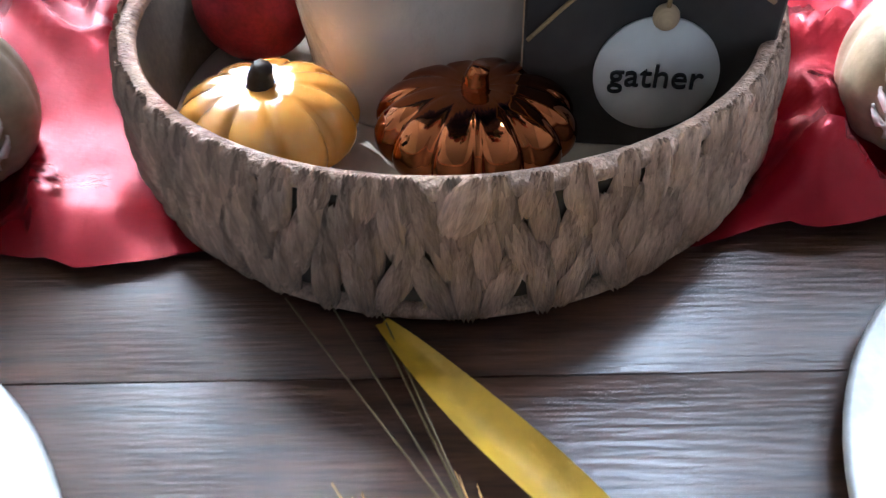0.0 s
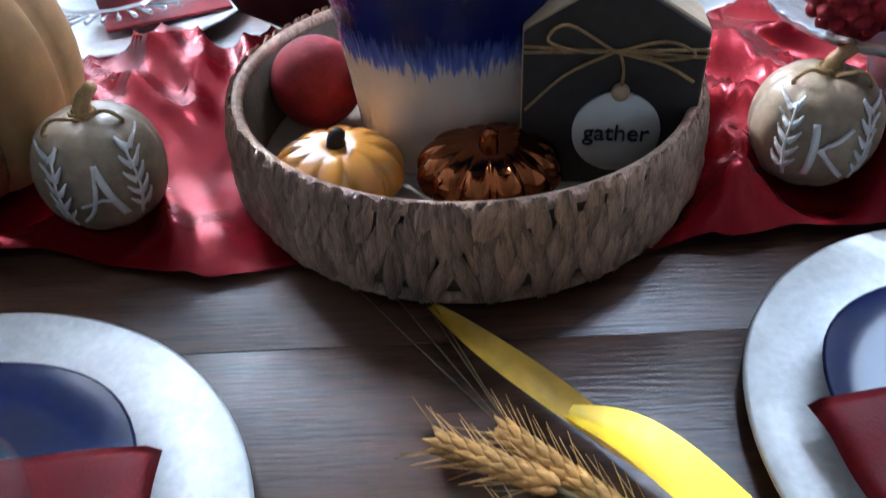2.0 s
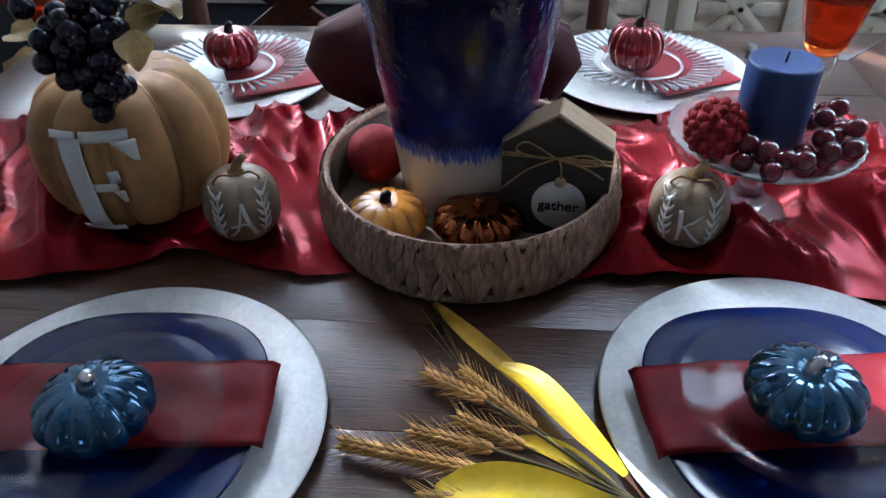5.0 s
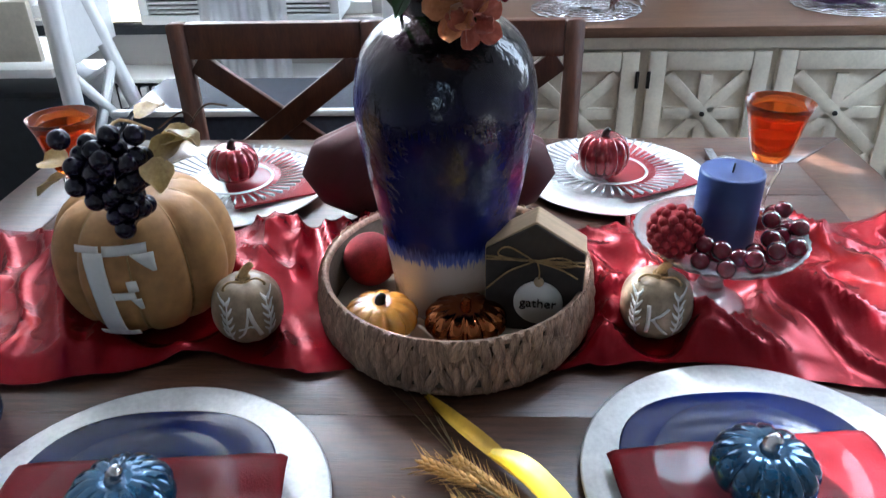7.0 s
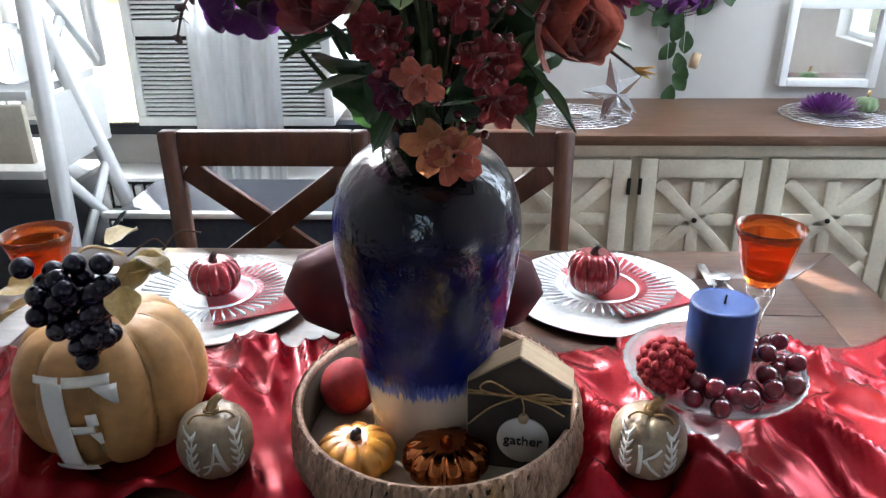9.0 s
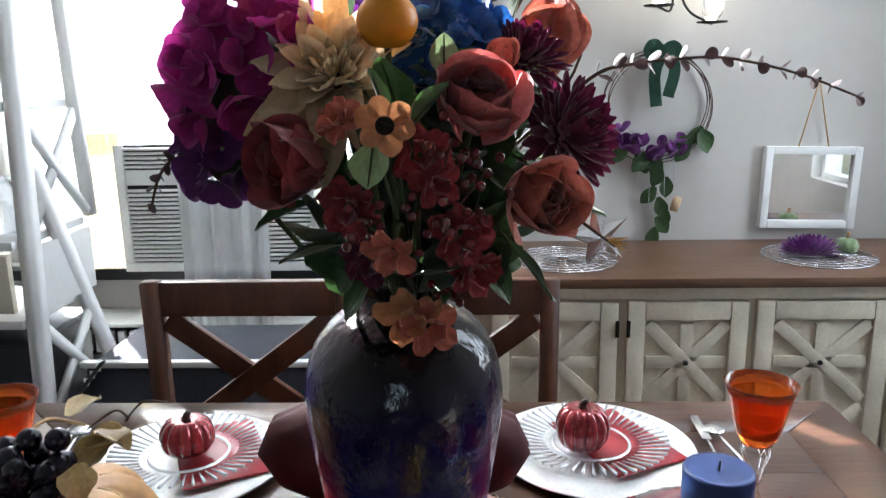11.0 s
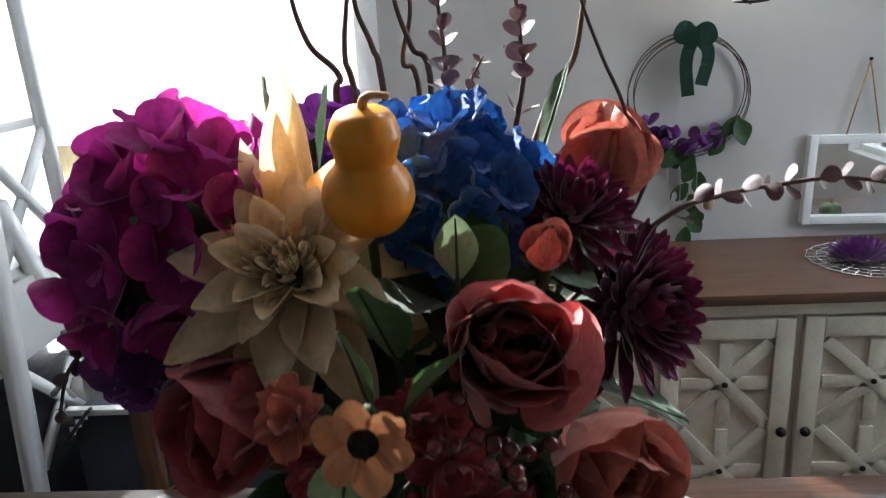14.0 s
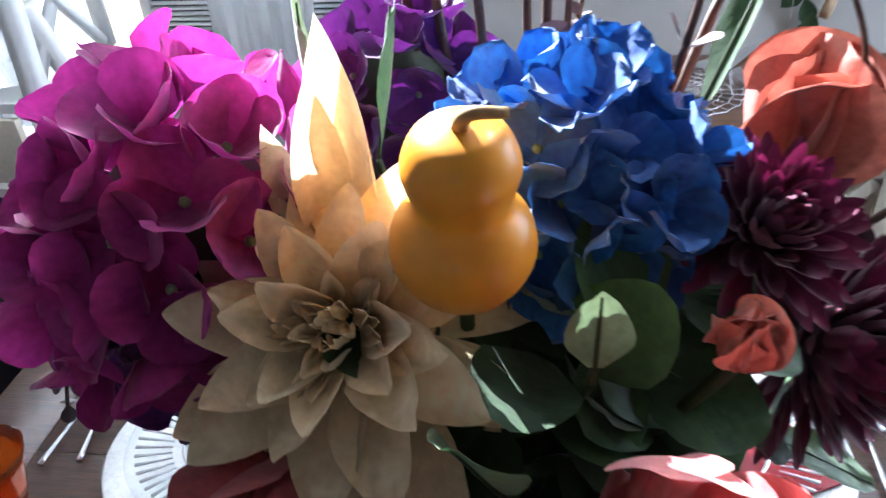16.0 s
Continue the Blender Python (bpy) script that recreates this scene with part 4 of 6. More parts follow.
rb2 = solo("berry_ball", ball(0.034, (0, 0, 0.034), 4), M_BASKETBOARD, pose(0.045, 0.505, BASE), "pale ball behind the vase in the basket", "ornament")


def text_mesh(words, size, material, depth=0.0008):
    cu = bpy.data.curves.new("words", "FONT")
    cu.body, cu.size, cu.align_x, cu.align_y, cu.extrude = words, size, "CENTER", "CENTER", depth
    ob = bpy.data.objects.new("words", cu)
    scene.collection.objects.link(ob)
    me = bpy.data.meshes.new_from_object(ob.evaluated_get(bpy.context.evaluated_depsgraph_get()))
    bpy.data.objects.remove(ob)
    me.materials.clear()
    me.materials.append(material)
    return me


# house-shaped block with twine bow and round tag
blk = thing("wooden_block", pose(0.093, 0.342, BASE, 0, 0, -8), "charcoal house-shaped wooden block with tag and twine", "ornament")
W, HE, HA, DP = 0.058, 0.112, 0.148, 0.022
def house(w, he, ha, y0, y1):
    bm = bmesh.new()
    pts = [(-w, 0), (w, 0), (w, he), (0, ha), (-w, he)]
    f = [bm.verts.new((x, y0, z)) for x, z in pts]
    b = [bm.verts.new((x, y1, z)) for x, z in pts]
    bm.faces.new(f), bm.faces.new(b[::-1])
    for i in range(5):
        bm.faces.new((f[i], b[i], b[(i + 1) % 5], f[(i + 1) % 5]))
    bmesh.ops.recalc_face_normals(bm, faces=bm.faces[:])
    bmesh.ops.bevel(bm, geom=bm.edges[:], offset=0.0012, segments=1, affect="EDGES")
    return bm
part("front_panel", house(W - 0.001, HE - 0.001, HA - 0.002, -DP, -DP + 0.003), M_BLOCK, blk, smooth=False)
part("core", house(W, HE, HA, -DP + 0.0032, DP), M_RAWWOOD, blk, "raw pine edges", smooth=False)
part("tag", lathe([(0.001, 0), (0.029, 0), (0.029, 0.003), (0.001, 0.003)], 40), M_TAG, blk, "round white wooden tag", m=pose(0.006, -DP - 0.0005, 0.043, 90))
part("lettering", text_mesh("gather", 0.017, M_INK), None, blk, "the word gather in dark letters", m=pose(0.006, -DP - 0.0046, 0.043, 90))
part("bead", ball(0.006, (0.006, -DP - 0.004, 0.073), 3), M_RAWWOOD, blk)
part("twine_band", tube([(-W, -DP - 0.001, 0.098), (W, -DP - 0.001, 0.101)], 0.0012, 6), M_TWINE, blk)
part("twine_band", tube([(-W, -DP - 0.001, 0.102), (W, -DP - 0.001, 0.096)], 0.0012, 6), M_TWINE, blk)
for pts in (((0.0, 0.1), (-0.03, 0.118), (-0.042, 0.108), (-0.02, 0.1), (0.0, 0.1)), ((0.0, 0.1), (0.03, 0.108), (0.048, 0.1), (0.03, 0.095), (0.0, 0.1)), ((0, 0.1), (-0.03, 0.085), (-0.055, 0.06)), ((0, 0.1), (0.03, 0.093), (0.05, 0.082)), ((0.003, 0.1), (0.006, 0.09), (0.006, 0.078))):
    part("twine", tube(smooth_path([(x, -DP - 0.003 - 0.003 * math.sin(i), z) for i, (x, z) in enumerate(pts)], 5), 0.0011, 5), M_TWINE, blk)


# ---------- pumpkins with letters ----------
def wrap_on(body, bm, name, material, parent, lift=0.0012, label=""):
    """Lays a flat figure (in x and z) on the front of a pumpkin's body."""
    src = bmesh.new()
    src.from_mesh(body.data)
    tree = BVHTree.FromBMesh(src)
    for v in bm.verts:
        hit, nrm, _, _ = tree.ray_cast(Vector((v.co.x, -0.4, v.co.z)), Vector((0, 1, 0)))
        if hit:
            v.co = hit + nrm * lift
    src.free()
    bm.normal_update()
    r = bmesh.ops.solidify(bm, geom=bm.faces[:], thickness=-0.001)
    return part(name, bm, material, parent, label)


def strip(points, w0, w1=None, bm=None):
    """A flat ribbon in the x-z plane along points."""
    bm = bm or bmesh.new()
    pts = smooth_path([(x, 0, z) for x, z in points], 6)
    w1 = w0 if w1 is None else w1
    prev = None
    for i, p in enumerate(pts):
        d = (pts[min(i + 1, len(pts) - 1)] - pts[max(i - 1, 0)]).normalized()
        w = (w0 + (w1 - w0) * i / (len(pts) - 1)) / 2
        u = Vector((-d.z, 0, d.x)) * w
        c = (bm.verts.new(p + u), bm.verts.new(p - u))
        if prev:
            bm.faces.new((prev[0], prev[1], c[1], c[0]))
        prev = c
    return bm


def rect(bm, x0, x1, z0, z1, n=8, m=4):
    g = [[bm.verts.new((x0 + (x1 - x0) * i / n, 0, z0 + (z1 - z0) * j / m)) for i in range(n + 1)] for j in range(m + 1)]
    for j in range(m):
        for i in range(n):
            bm.faces.new((g[j][i], g[j][i + 1], g[j + 1][i + 1], g[j + 1][i]))


def letter_pumpkin(x, y, turn, letter, label):
    p = pumpkin("letter_pumpkin", pose(x, y, TABLE + 0.006, 0, 0, turn), 0.0435, 0.088, 8, 0.07, M_GREYPUMP, label, M_GOLDSTEM, 0.022, 0.0055, 0.012, dimple=0.16, group="monogram pumpkins", squarish=0.8)
    body = p.children[0]
    cz = 0.042
    bm = bmesh.new()
    if letter == "A":
        strip([(-0.014, cz - 0.018), (-0.006, cz - 0.008), (0.001, cz + 0.019)], 0.002, 0.003, bm)
        strip([(0.001, cz + 0.019), (0.006, cz), (0.012, cz - 0.018)], 0.0045, 0.005, bm)
        strip([(-0.013, cz - 0.006), (-0.002, cz - 0.004), (0.009, cz - 0.005)], 0.002, 0.002, bm)
    else:
        strip([(-0.009, cz + 0.018), (-0.008, cz), (-0.009, cz - 0.018)], 0.0045, 0.0045, bm)
        strip([(0.013, cz + 0.016), (0.004, cz + 0.006), (-0.006, cz)], 0.003, 0.002, bm)
        strip([(-0.004, cz + 0.001), (0.004, cz - 0.008), (0.014, cz - 0.019)], 0.004, 0.003, bm)
    wrap_on(body, bm, "letter", M_LETTER, p, label="white painted letter %s" % letter)
    for s in (-1, 1):
        wrap_on(body, strip([(s * 0.02, cz - 0.022), (s * 0.024, cz), (s * 0.021, cz + 0.026)], 0.0018, 0.001), "laurel_stem", M_LETTER, p)
        for k in range(5):
            z = cz - 0.016 + 0.0095 * k
            for d in (-1, 1):
                x0 = s * 0.0232
                wrap_on(body, strip([(x0, z), (x0 + d * 0.0035, z + 0.004), (x0 + d * 0.0065, z + 0.0085)], 0.0042, 0.001), "laurel_leaf", M_LETTER, p)
    top = 0.079
    for k in range(2):
        part("twine_ring", tube([(0.0075 * math.cos(a), 0.0075 * math.sin(a), top + 0.003 * k) for a in (2 * math.pi * i / 16 for i in range(17))], 0.0016, 6), M_TWINE, p)
    for s in (-1, 1):
        part("bow_loop", tube(smooth_path([(0, -0.008, top), (s * 0.016, -0.016, top + 0.008), (s * 0.024, -0.014, top - 0.003), (0, -0.009, top)], 5), 0.0014, 6), M_TWINE, p)
        part("bow_tail", tube(smooth_path([(0, -0.009, top), (s * 0.012, -0.02, top - 0.004), (s * 0.02, -0.03, top - 0.014)], 4), 0.0012, 6), M_TWINE, p)
    return p


letter_pumpkin(-0.256, 0.325, 18, "A", "small taupe pumpkin with white letter A and laurel sprigs")
letter_pumpkin(0.240, 0.338, -13, "K", "small taupe pumpkin with white letter K and laurel sprigs")

FP = pumpkin("large_pumpkin", pose(-0.394, 0.385, TABLE + 0.006, 0, 0, 2), 0.109, 0.186, 9, 0.14, M_TANPUMP, "large tan pumpkin with white letter F and grapes", M_GOLDSTEM, 0.03, 0.012, 0.02, dimple=0.14, squarish=0.62)
# the letter: stem, flared serifs and two bars, bent round the pumpkin's front
fb = bmesh.new()
cz, fx = 0.088, -0.012
for a, b in (((-0.02, 0.051), (0.008, 0.058)), ((-0.011, -0.053), (0.012, 0.0515)), ((-0.022, -0.06), (0.024, -0.0525)), ((0.0121, 0.0478), (0.058, 0.058)), ((0.0121, -0.006), (0.036, 0.0035))):
    rect(fb, fx + a[0], fx + b[0], cz + a[1], cz + b[1], 8, 14 if b[1] - a[1] > 0.05 else 3)
for x0, x1, z0, z1, z2, z3 in ((0.04, 0.064, 0.0475, 0.0475, 0.026, 0.0475), (0.03, 0.041, -0.0062, -0.02, -0.0062, -0.0062), (0.03, 0.041, 0.0037, 0.0037, 0.0037, 0.0175)):
    q = [fb.verts.new((fx + x, 0, cz + z)) for x, z in ((x0, z0), (x1 - 0.004, z1 if z1 < z2 else z2), (x1, z2 if z1 >= z2 else z1), (x1, z3), (x0, z3 if z3 > z0 else z0))]
    bmesh.ops.remove_doubles(fb, verts=q, dist=1e-5)
    q = [v for v in q if v.is_valid]
    f = fb.faces.new(q)
    bmesh.ops.subdivide_edges(fb, edges=list(f.edges), cuts=2, use_grid_fill=True)
for v in fb.verts:
    x, z = v.co.x, v.co.z - cz
    v.co.x, v.co.z = x + 0.06 * -z, cz + z * 1.0
plain = new("plain_form", finish(lathe([(0.109 * max(0.05, 1 - abs((z - 0.088) / 0.1) ** 3.2) ** 0.5, z) for z in (0.001 + 0.18 * k / 30 for k in range(31))], 90), M_TANPUMP))
wrap_on(plain, fb, "letter", M_LETTER, FP, 0.002, "white serif letter F")
bpy.data.objects.remove(plain)
for k in range(9):
    a = 2 * math.pi * (k + 0.0) / 9
    pts = []
    for i in range(2, 20):
        t = -math.pi / 2 + math.pi * i / 21
        rr, z = 0.109 * math.cos(t) ** 0.62 * 0.865, 0.093 * (1 + math.sin(t)) - (0.013 * (1 - math.cos(t)) ** 2 if t > 0 else -0.0065 * (1 - math.cos(t)) ** 2) - 0.0065
        pts.append((rr * math.cos(a), rr * math.sin(a), z))
    part("seam_cord", tube(pts, 0.0016, 6), M_TWINE, FP, "pale twine laid along the groove")

grp = thing("grape_bunch", pose(-0.372, 0.302, 1.003), "bunch of black artificial grapes on the tan pumpkin", "grapes", "grape bunches")
rnd = random.Random(5)
gm = finish(ball(0.0115, sub=3), M_GRAPE)
for k in range(54):
    f = k / 54
    w = 0.036 * (1 - f) ** 0.6 + 0.007
    part("grape", gm, None, grp, m=pose(rnd.uniform(-w, w) + 0.01 * f, rnd.uniform(-0.018, 0.012) - 0.006 * (1 - f), 0.03 - 0.1 * f + rnd.uniform(-0.008, 0.008)))
part("stem", tube(smooth_path([(0, 0, 0.03), (0.01, 0.03, 0.04), (0.02, 0.08, 0.01)], 4), 0.002), M_GOLDSTEM, grp)
gl = finish(petal(0.042, 0.036, 0.2, -0.25, 0.8, 0.09, 3), P_GOLDLEAF)
for k, (x, y, z, a, e, r) in enumerate(((0.05, 0.02, 0.02, -70, 20, 20), (0.06, 0.03, 0.03, -110, 0, -10), (0.045, 0.0, 0.005, -40, 40, 30), (-0.05, 0.01, -0.015, 100, -10, 10), (-0.055, 0.02, -0.005, 70, 10, -20), (0.02, 0.05, 0.035, -20, 20, 0), (0.055, 0.0, 0.01, -160, -20, 0))):
    part("leaf", gl, None, grp, "crinkled gold leaf", m=pose(x, y, z, e, r, a))
part("tendril", tube(smooth_path([(0.05, 0.03, 0.03), (0.075, 0.04, 0.045), (0.085, 0.045, 0.035), (0.08, 0.05, 0.03), (0.1, 0.05, 0.05), (0.12, 0.06, 0.045)], 6), 0.0012, 5), M_BRANCH, grp)

# ---------- cake stand with candle and grapes ----------
CX, CY, CZ = 0.322, 0.398, 0.862
cs = thing("cake_stand", pose(CX, CY, TABLE + 0.004), "pressed glass pedestal plate holding fruit and a candle", "cake stand")
h = CZ - TABLE - 0.004
part("plate", lathe([(0.001, h - 0.008), (0.07, h - 0.008), (0.098, h - 0.001), (0.104, h + 0.006), (0.1045, h + 0.009), (0.098, h + 0.005), (0.068, h - 0.002), (0.001, h - 0.002)], 72, 36, 0.02), M_CUTGLASS, cs)
part("pedestal", lathe([(0.05, 0), (0.048, 0.006), (0.022, 0.016), (0.014, 0.04), (0.02, 0.06), (0.013, 0.075), (0.03, h - 0.009)], 40), M_CUTGLASS, cs)
cd = thing("pillar_candle", pose(CX + 0.003, CY + 0.002, CZ - 0.001), "blue wax pillar candle on the glass plate", "candle")
part("wax", lathe([(0.001, 0), (0.036, 0), (0.0375, 0.003), (0.0375, 0.088), (0.036, 0.091), (0.031, 0.0905), (0.02, 0.0885), (0.001, 0.0885)], 56), M_CANDLE, cd)
part("wick", tube([(0, 0, 0.088), (0.001, 0, 0.1)], 0.0012, 6), M_INK, cd)
rg = thing("grape_bunch", pose(CX + 0.03, CY - 0.045, CZ), "bunch of shiny red artificial grapes round the candle", "grapes", "grape bunches")
gm2 = finish(ball(0.0115, sub=3), M_REDGRAPE)
rnd = random.Random(8)
spots = []
for k in range(400):
    a, r = rnd.uniform(-150, 60), rnd.uniform(0.056, 0.092)
    x, y = r * math.cos(math.radians(a)) - 0.03, r * math.sin(math.radians(a)) + 0.04
    z = rnd.choice((0.0115, 0.0115, 0.026))
    if all((x - p[0]) ** 2 + (y - p[1]) ** 2 + (z - p[2]) ** 2 > 0.019 ** 2 for p in spots) and a < 55 and a > -125:
        spots.append((x, y, z))
for s in spots[:42]:
    part("grape", gm2, None, rg, m=pose(*s))
rbb = thing("berry_ball", pose(CX - 0.066, CY - 0.038, CZ - 0.001), "bumpy dark red berry ball on the plate", "ornament")
part("core", ball(0.0285, (0, 0, 0.031), 3), M_REDBALL, rbb)
bump = finish(ball(0.0058, sub=2), M_REDBALL)
for k in range(70):
    zz = 1 - 2 * (k + 0.5) / 70
    a = k * 2.39996
    rr = math.sqrt(1 - zz * zz)
    part("berry", bump, None, rbb, m=pose(0.028 * rr * math.cos(a), 0.028 * rr * math.sin(a), 0.031 + 0.028 * zz))

# ---------- place settings ----------
def charger(c, r, label, group):
    t = thing("charger_plate", pose(c[0], c[1], TABLE + 0.001, 0, 0, 20), label, "charger plate", group)
    part("plate", lathe([(0.001, 0.003), (r * 0.62, 0.003), (r * 0.66, 0.003), (r * 0.72, 0.009), (r * 0.985, 0.012), (r, 0.0105), (r * 0.985, 0.009), (r * 0.7, 0.0), (0.001, 0.0)], 90), M_CHARGER, t)
    return t


charger((0.297, 0.087), 0.175, "round pearl white charger with hammered rim", "chargers on the table")
charger((-0.288, 0.038), 0.178, "round pearl white charger with hammered rim", "chargers on the table")
charger((0.262, 0.795), 0.165, "round silver white charger with hammered rim", "chargers on the table")
charger((-0.40, 0.75), 0.165, "round silver white charger with hammered rim", "chargers on the table")


def square_plate(c, r, turn):
    """A dark blue rounded-square dinner plate."""
    t = thing("dinner_plate", pose(c[0], c[1], TABLE + 0.011, 0, 0, turn), "navy blue rounded square dinner plate on the charger", "plate", "navy dinner plates")
    bm, rings, seg = bmesh.new(), [], 72
    for rr, z in ((0.62, 0.0), (0.72, 0.002), (0.98, 0.013), (1.0, 0.0155), (0.985, 0.0165), (0.74, 0.006), (0.6, 0.004), (0.01, 0.004)):
        ring = []
        for i in range(seg):
            a = 2 * math.pi * i / seg
            q = (abs(math.cos(a)) ** 2.7 + abs(math.sin(a)) ** 2.7) ** (-1 / 2.7)
            ring.append(bm.verts.new((r * rr * q * math.cos(a), r * rr * q * math.sin(a), z)))
        rings.append(ring)
    for a, b in zip(rings, rings[1:]):
        for i in range(seg):
            bm.faces.new((a[i], a[(i + 1) % seg], b[(i + 1) % seg], b[i]))
    bm.faces.new(rings[0][::-1]), bm.faces.new(rings[-1])
    part("plate", bm, M_NAVY, t)
    return t


def napkin(c, w, d, turn):
    bm, nx, ny = bmesh.new(), 44, 14
    rows = []
    for j in range(ny + 1):
        row = []
        for i in range(nx + 1):
            x, y = (i / nx - 0.5) * w, (j / ny - 0.5) * d
            over = max(0, abs(x) - 0.126)
            z = 0.0185 + 0.0025 * noise.noise((x * 25, y * 40, turn)) + 0.002 * math.sin(3 * math.pi * j / ny) - over * 0.9
            row.append(bm.verts.new((x, y + 0.004 * noise.noise((x * 12, 0, turn + j * 0.05)), z)))
        rows.append(row)
    for a, b in zip(rows, rows[1:]):
        for i in range(nx):
            bm.faces.new((a[i], a[i + 1], b[i + 1], b[i]))
    bmesh.ops.solidify(bm, geom=bm.faces[:], thickness=0.003)
    return solo("napkin", bm, M_NAPKIN, pose(c[0], c[1], TABLE + 0.0115, 0, 0, turn), "folded dark red satin napkin across the navy plate", "napkin", "napkins under the salad plates")


def glass_plate(c, r, z, label, fluted):
    t = thing("glass_plate", pose(c[0], c[1], z), label, "plate", "clear glass plates")
    part("plate", lathe([(0.001, 0), (r * 0.5, 0), (r * 0.56, 0.002), (r * 0.97, 0.012), (r, 0.015), (r * 0.98, 0.0165), (r * 0.56, 0.005), (r * 0.5, 0.003), (0.001, 0.003)], 84), M_CLEAR, t)
    if fluted:
        ridge = finish(tube([(r * 0.56, 0, 0.0065), (r * 0.9, 0, 0.0155)], (0.0012, 0.0026), 6), M_FLUTE)
        for k in range(48):
            part("flute", ridge, None, t, m=pose(0, 0, 0, 0, 0, k * 7.5))
        part("foot_ring", lathe([(r * 0.43, 0.004), (r * 0.45, 0.007), (r * 0.47, 0.004)], 48, cap=False), M_FLUTE, t)
    return t


for (x, y), turn, (nx_, ny_), (gx, gy) in (((0.286, 0.072), 5, (0.283, 0.078), (0.273, 0.062)), ((-0.287, 0.034), 3, (-0.286, 0.042), (-0.275, 0.016))):
    square_plate((x, y), 0.126, turn)
    napkin((nx_, ny_), 0.262, 0.096, turn + 2)
    glass_plate((gx, gy), 0.092, TABLE + 0.0375, "clear glass salad plate on a red napkin", False)
    pumpkin("glass_pumpkin", pose(gx - 0.002, gy - 0.008, TABLE + 0.041), 0.046, 0.058, 12, 0.14, M_TEAL, "teal mercury glass pumpkin on a clear plate", M_SILVER, 0.014, 0.007, 0.006, group="glass pumpkins on the plates")
for (x, y), (px_, py_) in (((0.256, 0.785), (0.238, 0.762)), ((-0.392, 0.748), (-0.392, 0.745))):
    nk = thing("folded_napkin", pose(x, y, TABLE + 0.0135, 0, 0, 25), "dark red napkin under the fluted plate", "napkin", "napkins under the fluted plates")
    part("cloth", box(-0.02, 0.115, -0.1, 0.1, 0, 0.004, 0.002), M_NAPKIN, nk)
    glass_plate((x, y), 0.137, TABLE + 0.019, "fluted clear glass dinner plate on the charger", True)
    pumpkin("glass_pumpkin", pose(px_, py_, TABLE + 0.0245), 0.043, 0.083 if px_ > 0 else 0.07, 12, 0.12, M_RASP, "dark red mercury glass pumpkin on a fluted plate", M_STEM, 0.014, 0.006, 0.006, group="glass pumpkins on the plates", squarish=0.8)


def goblet(c, label):
    g = thing("goblet", pose(*c), label, "wine glass", "amber goblets")
    part("bowl", lathe([(0.02, 0.128), (0.027, 0.14), (0.034, 0.165), (0.04, 0.195), (0.0465, 0.213), (0.045, 0.213), (0.038, 0.194), (0.032, 0.165), (0.025, 0.142), (0.001, 0.137)], 60, 10, 0.03), M_ORANGE, g, "amber orange glass bowl")
    part("stem", lathe([(0.036, 0), (0.036, 0.003), (0.012, 0.009), (0.007, 0.03), (0.012, 0.045), (0.007, 0.06), (0.01, 0.085), (0.015, 0.1), (0.02, 0.115), (0.0195, 0.1275)], 40, 8, 0.08), M_GLASS, g, "clear cut glass stem")
    return g


goblet((0.438, 0.58, TABLE + 0.001), "amber orange goblet with clear stem on the table")
goblet((-0.548, 0.54, TABLE + 0.001), "amber orange goblet with clear stem on the table")


def tumbler(c):
    t = thing("tumbler", pose(*c), "blue glass tumbler standing by the charger", "glass", "blue tumblers")
    part("glass", lathe([(0.001, 0), (0.032, 0), (0.036, 0.01), (0.042, 0.12), (0.0405, 0.12), (0.034, 0.012), (0.001, 0.009)], 40), M_BLUEGLASS, t)


tumbler((-0.525, 0.165, TABLE + 0.001))
tumbler((0.565, 0.2, TABLE + 0.001))


def cutlery(kind, p, turn, label):
    t = thing(kind, pose(p[0], p[1], TABLE + 0.004, 0, 0, turn), label, "cutlery", "silver cutlery")
    part("handle", tube(smooth_path([(0, -0.09, 0.002), (0, -0.04, 0.003), (0, 0.03, 0.005)], 5), (0.005, 0.0025), 8), M_SILVER, t)
    if kind == "fork":
        part("head", box(-0.011, 0.011, 0.03, 0.05, 0.004, 0.006, 0.001), M_SILVER, t)
        for k in range(4):
            part("tine", bar((-0.0095 + 0.0063 * k, 0.05, 0.005), (-0.0095 + 0.0063 * k, 0.085, 0.007), 0.003, 0.0018, 0.0005), M_SILVER, t)
    elif kind == "spoon":
        part("bowl", ball(0.019, (0, 0.055, 0.006), 3, 0.25), M_SILVER, t)
    else:
        part("blade", box(-0.008, 0.008, 0.03, 0.12, 0.004, 0.006, 0.001), M_SILVER, t)


cutlery("spoon", (0.485, 0.8), 8, "silver spoon lying beside the charger")
cutlery("knife", (0.455, 0.79), -2, "silver knife lying beside the charger")
cutlery("fork", (-0.645, 0.79), -4, "silver fork lying beside the charger")
cutlery("spoon", (-0.615, 0.8), 10, "silver spoon lying beside the charger")

mar = thing("velvet_pumpkin", pose(-0.052, 0.655, TABLE + 0.006), "dark maroon velvet pumpkin behind the basket", "pumpkin")
part("body", lathe([(0.02, 0.004), (0.1, 0.0), (0.15, 0.03), (0.172, 0.075), (0.155, 0.12), (0.1, 0.15), (0.02, 0.15)], 72, 8, 0.05), M_MAROON, mar)
mar.scale = (1.17, 0.5, 1.0)

# ---------- wheat and husk leaves on the table ----------
wb = thing("wheat_bunch", pose(0, 0, TABLE + 0.003), "tied wheat ears with yellow husk leaves on the table", "dried wheat")
HUB = Vector((0.14, -0.018, 0.012))


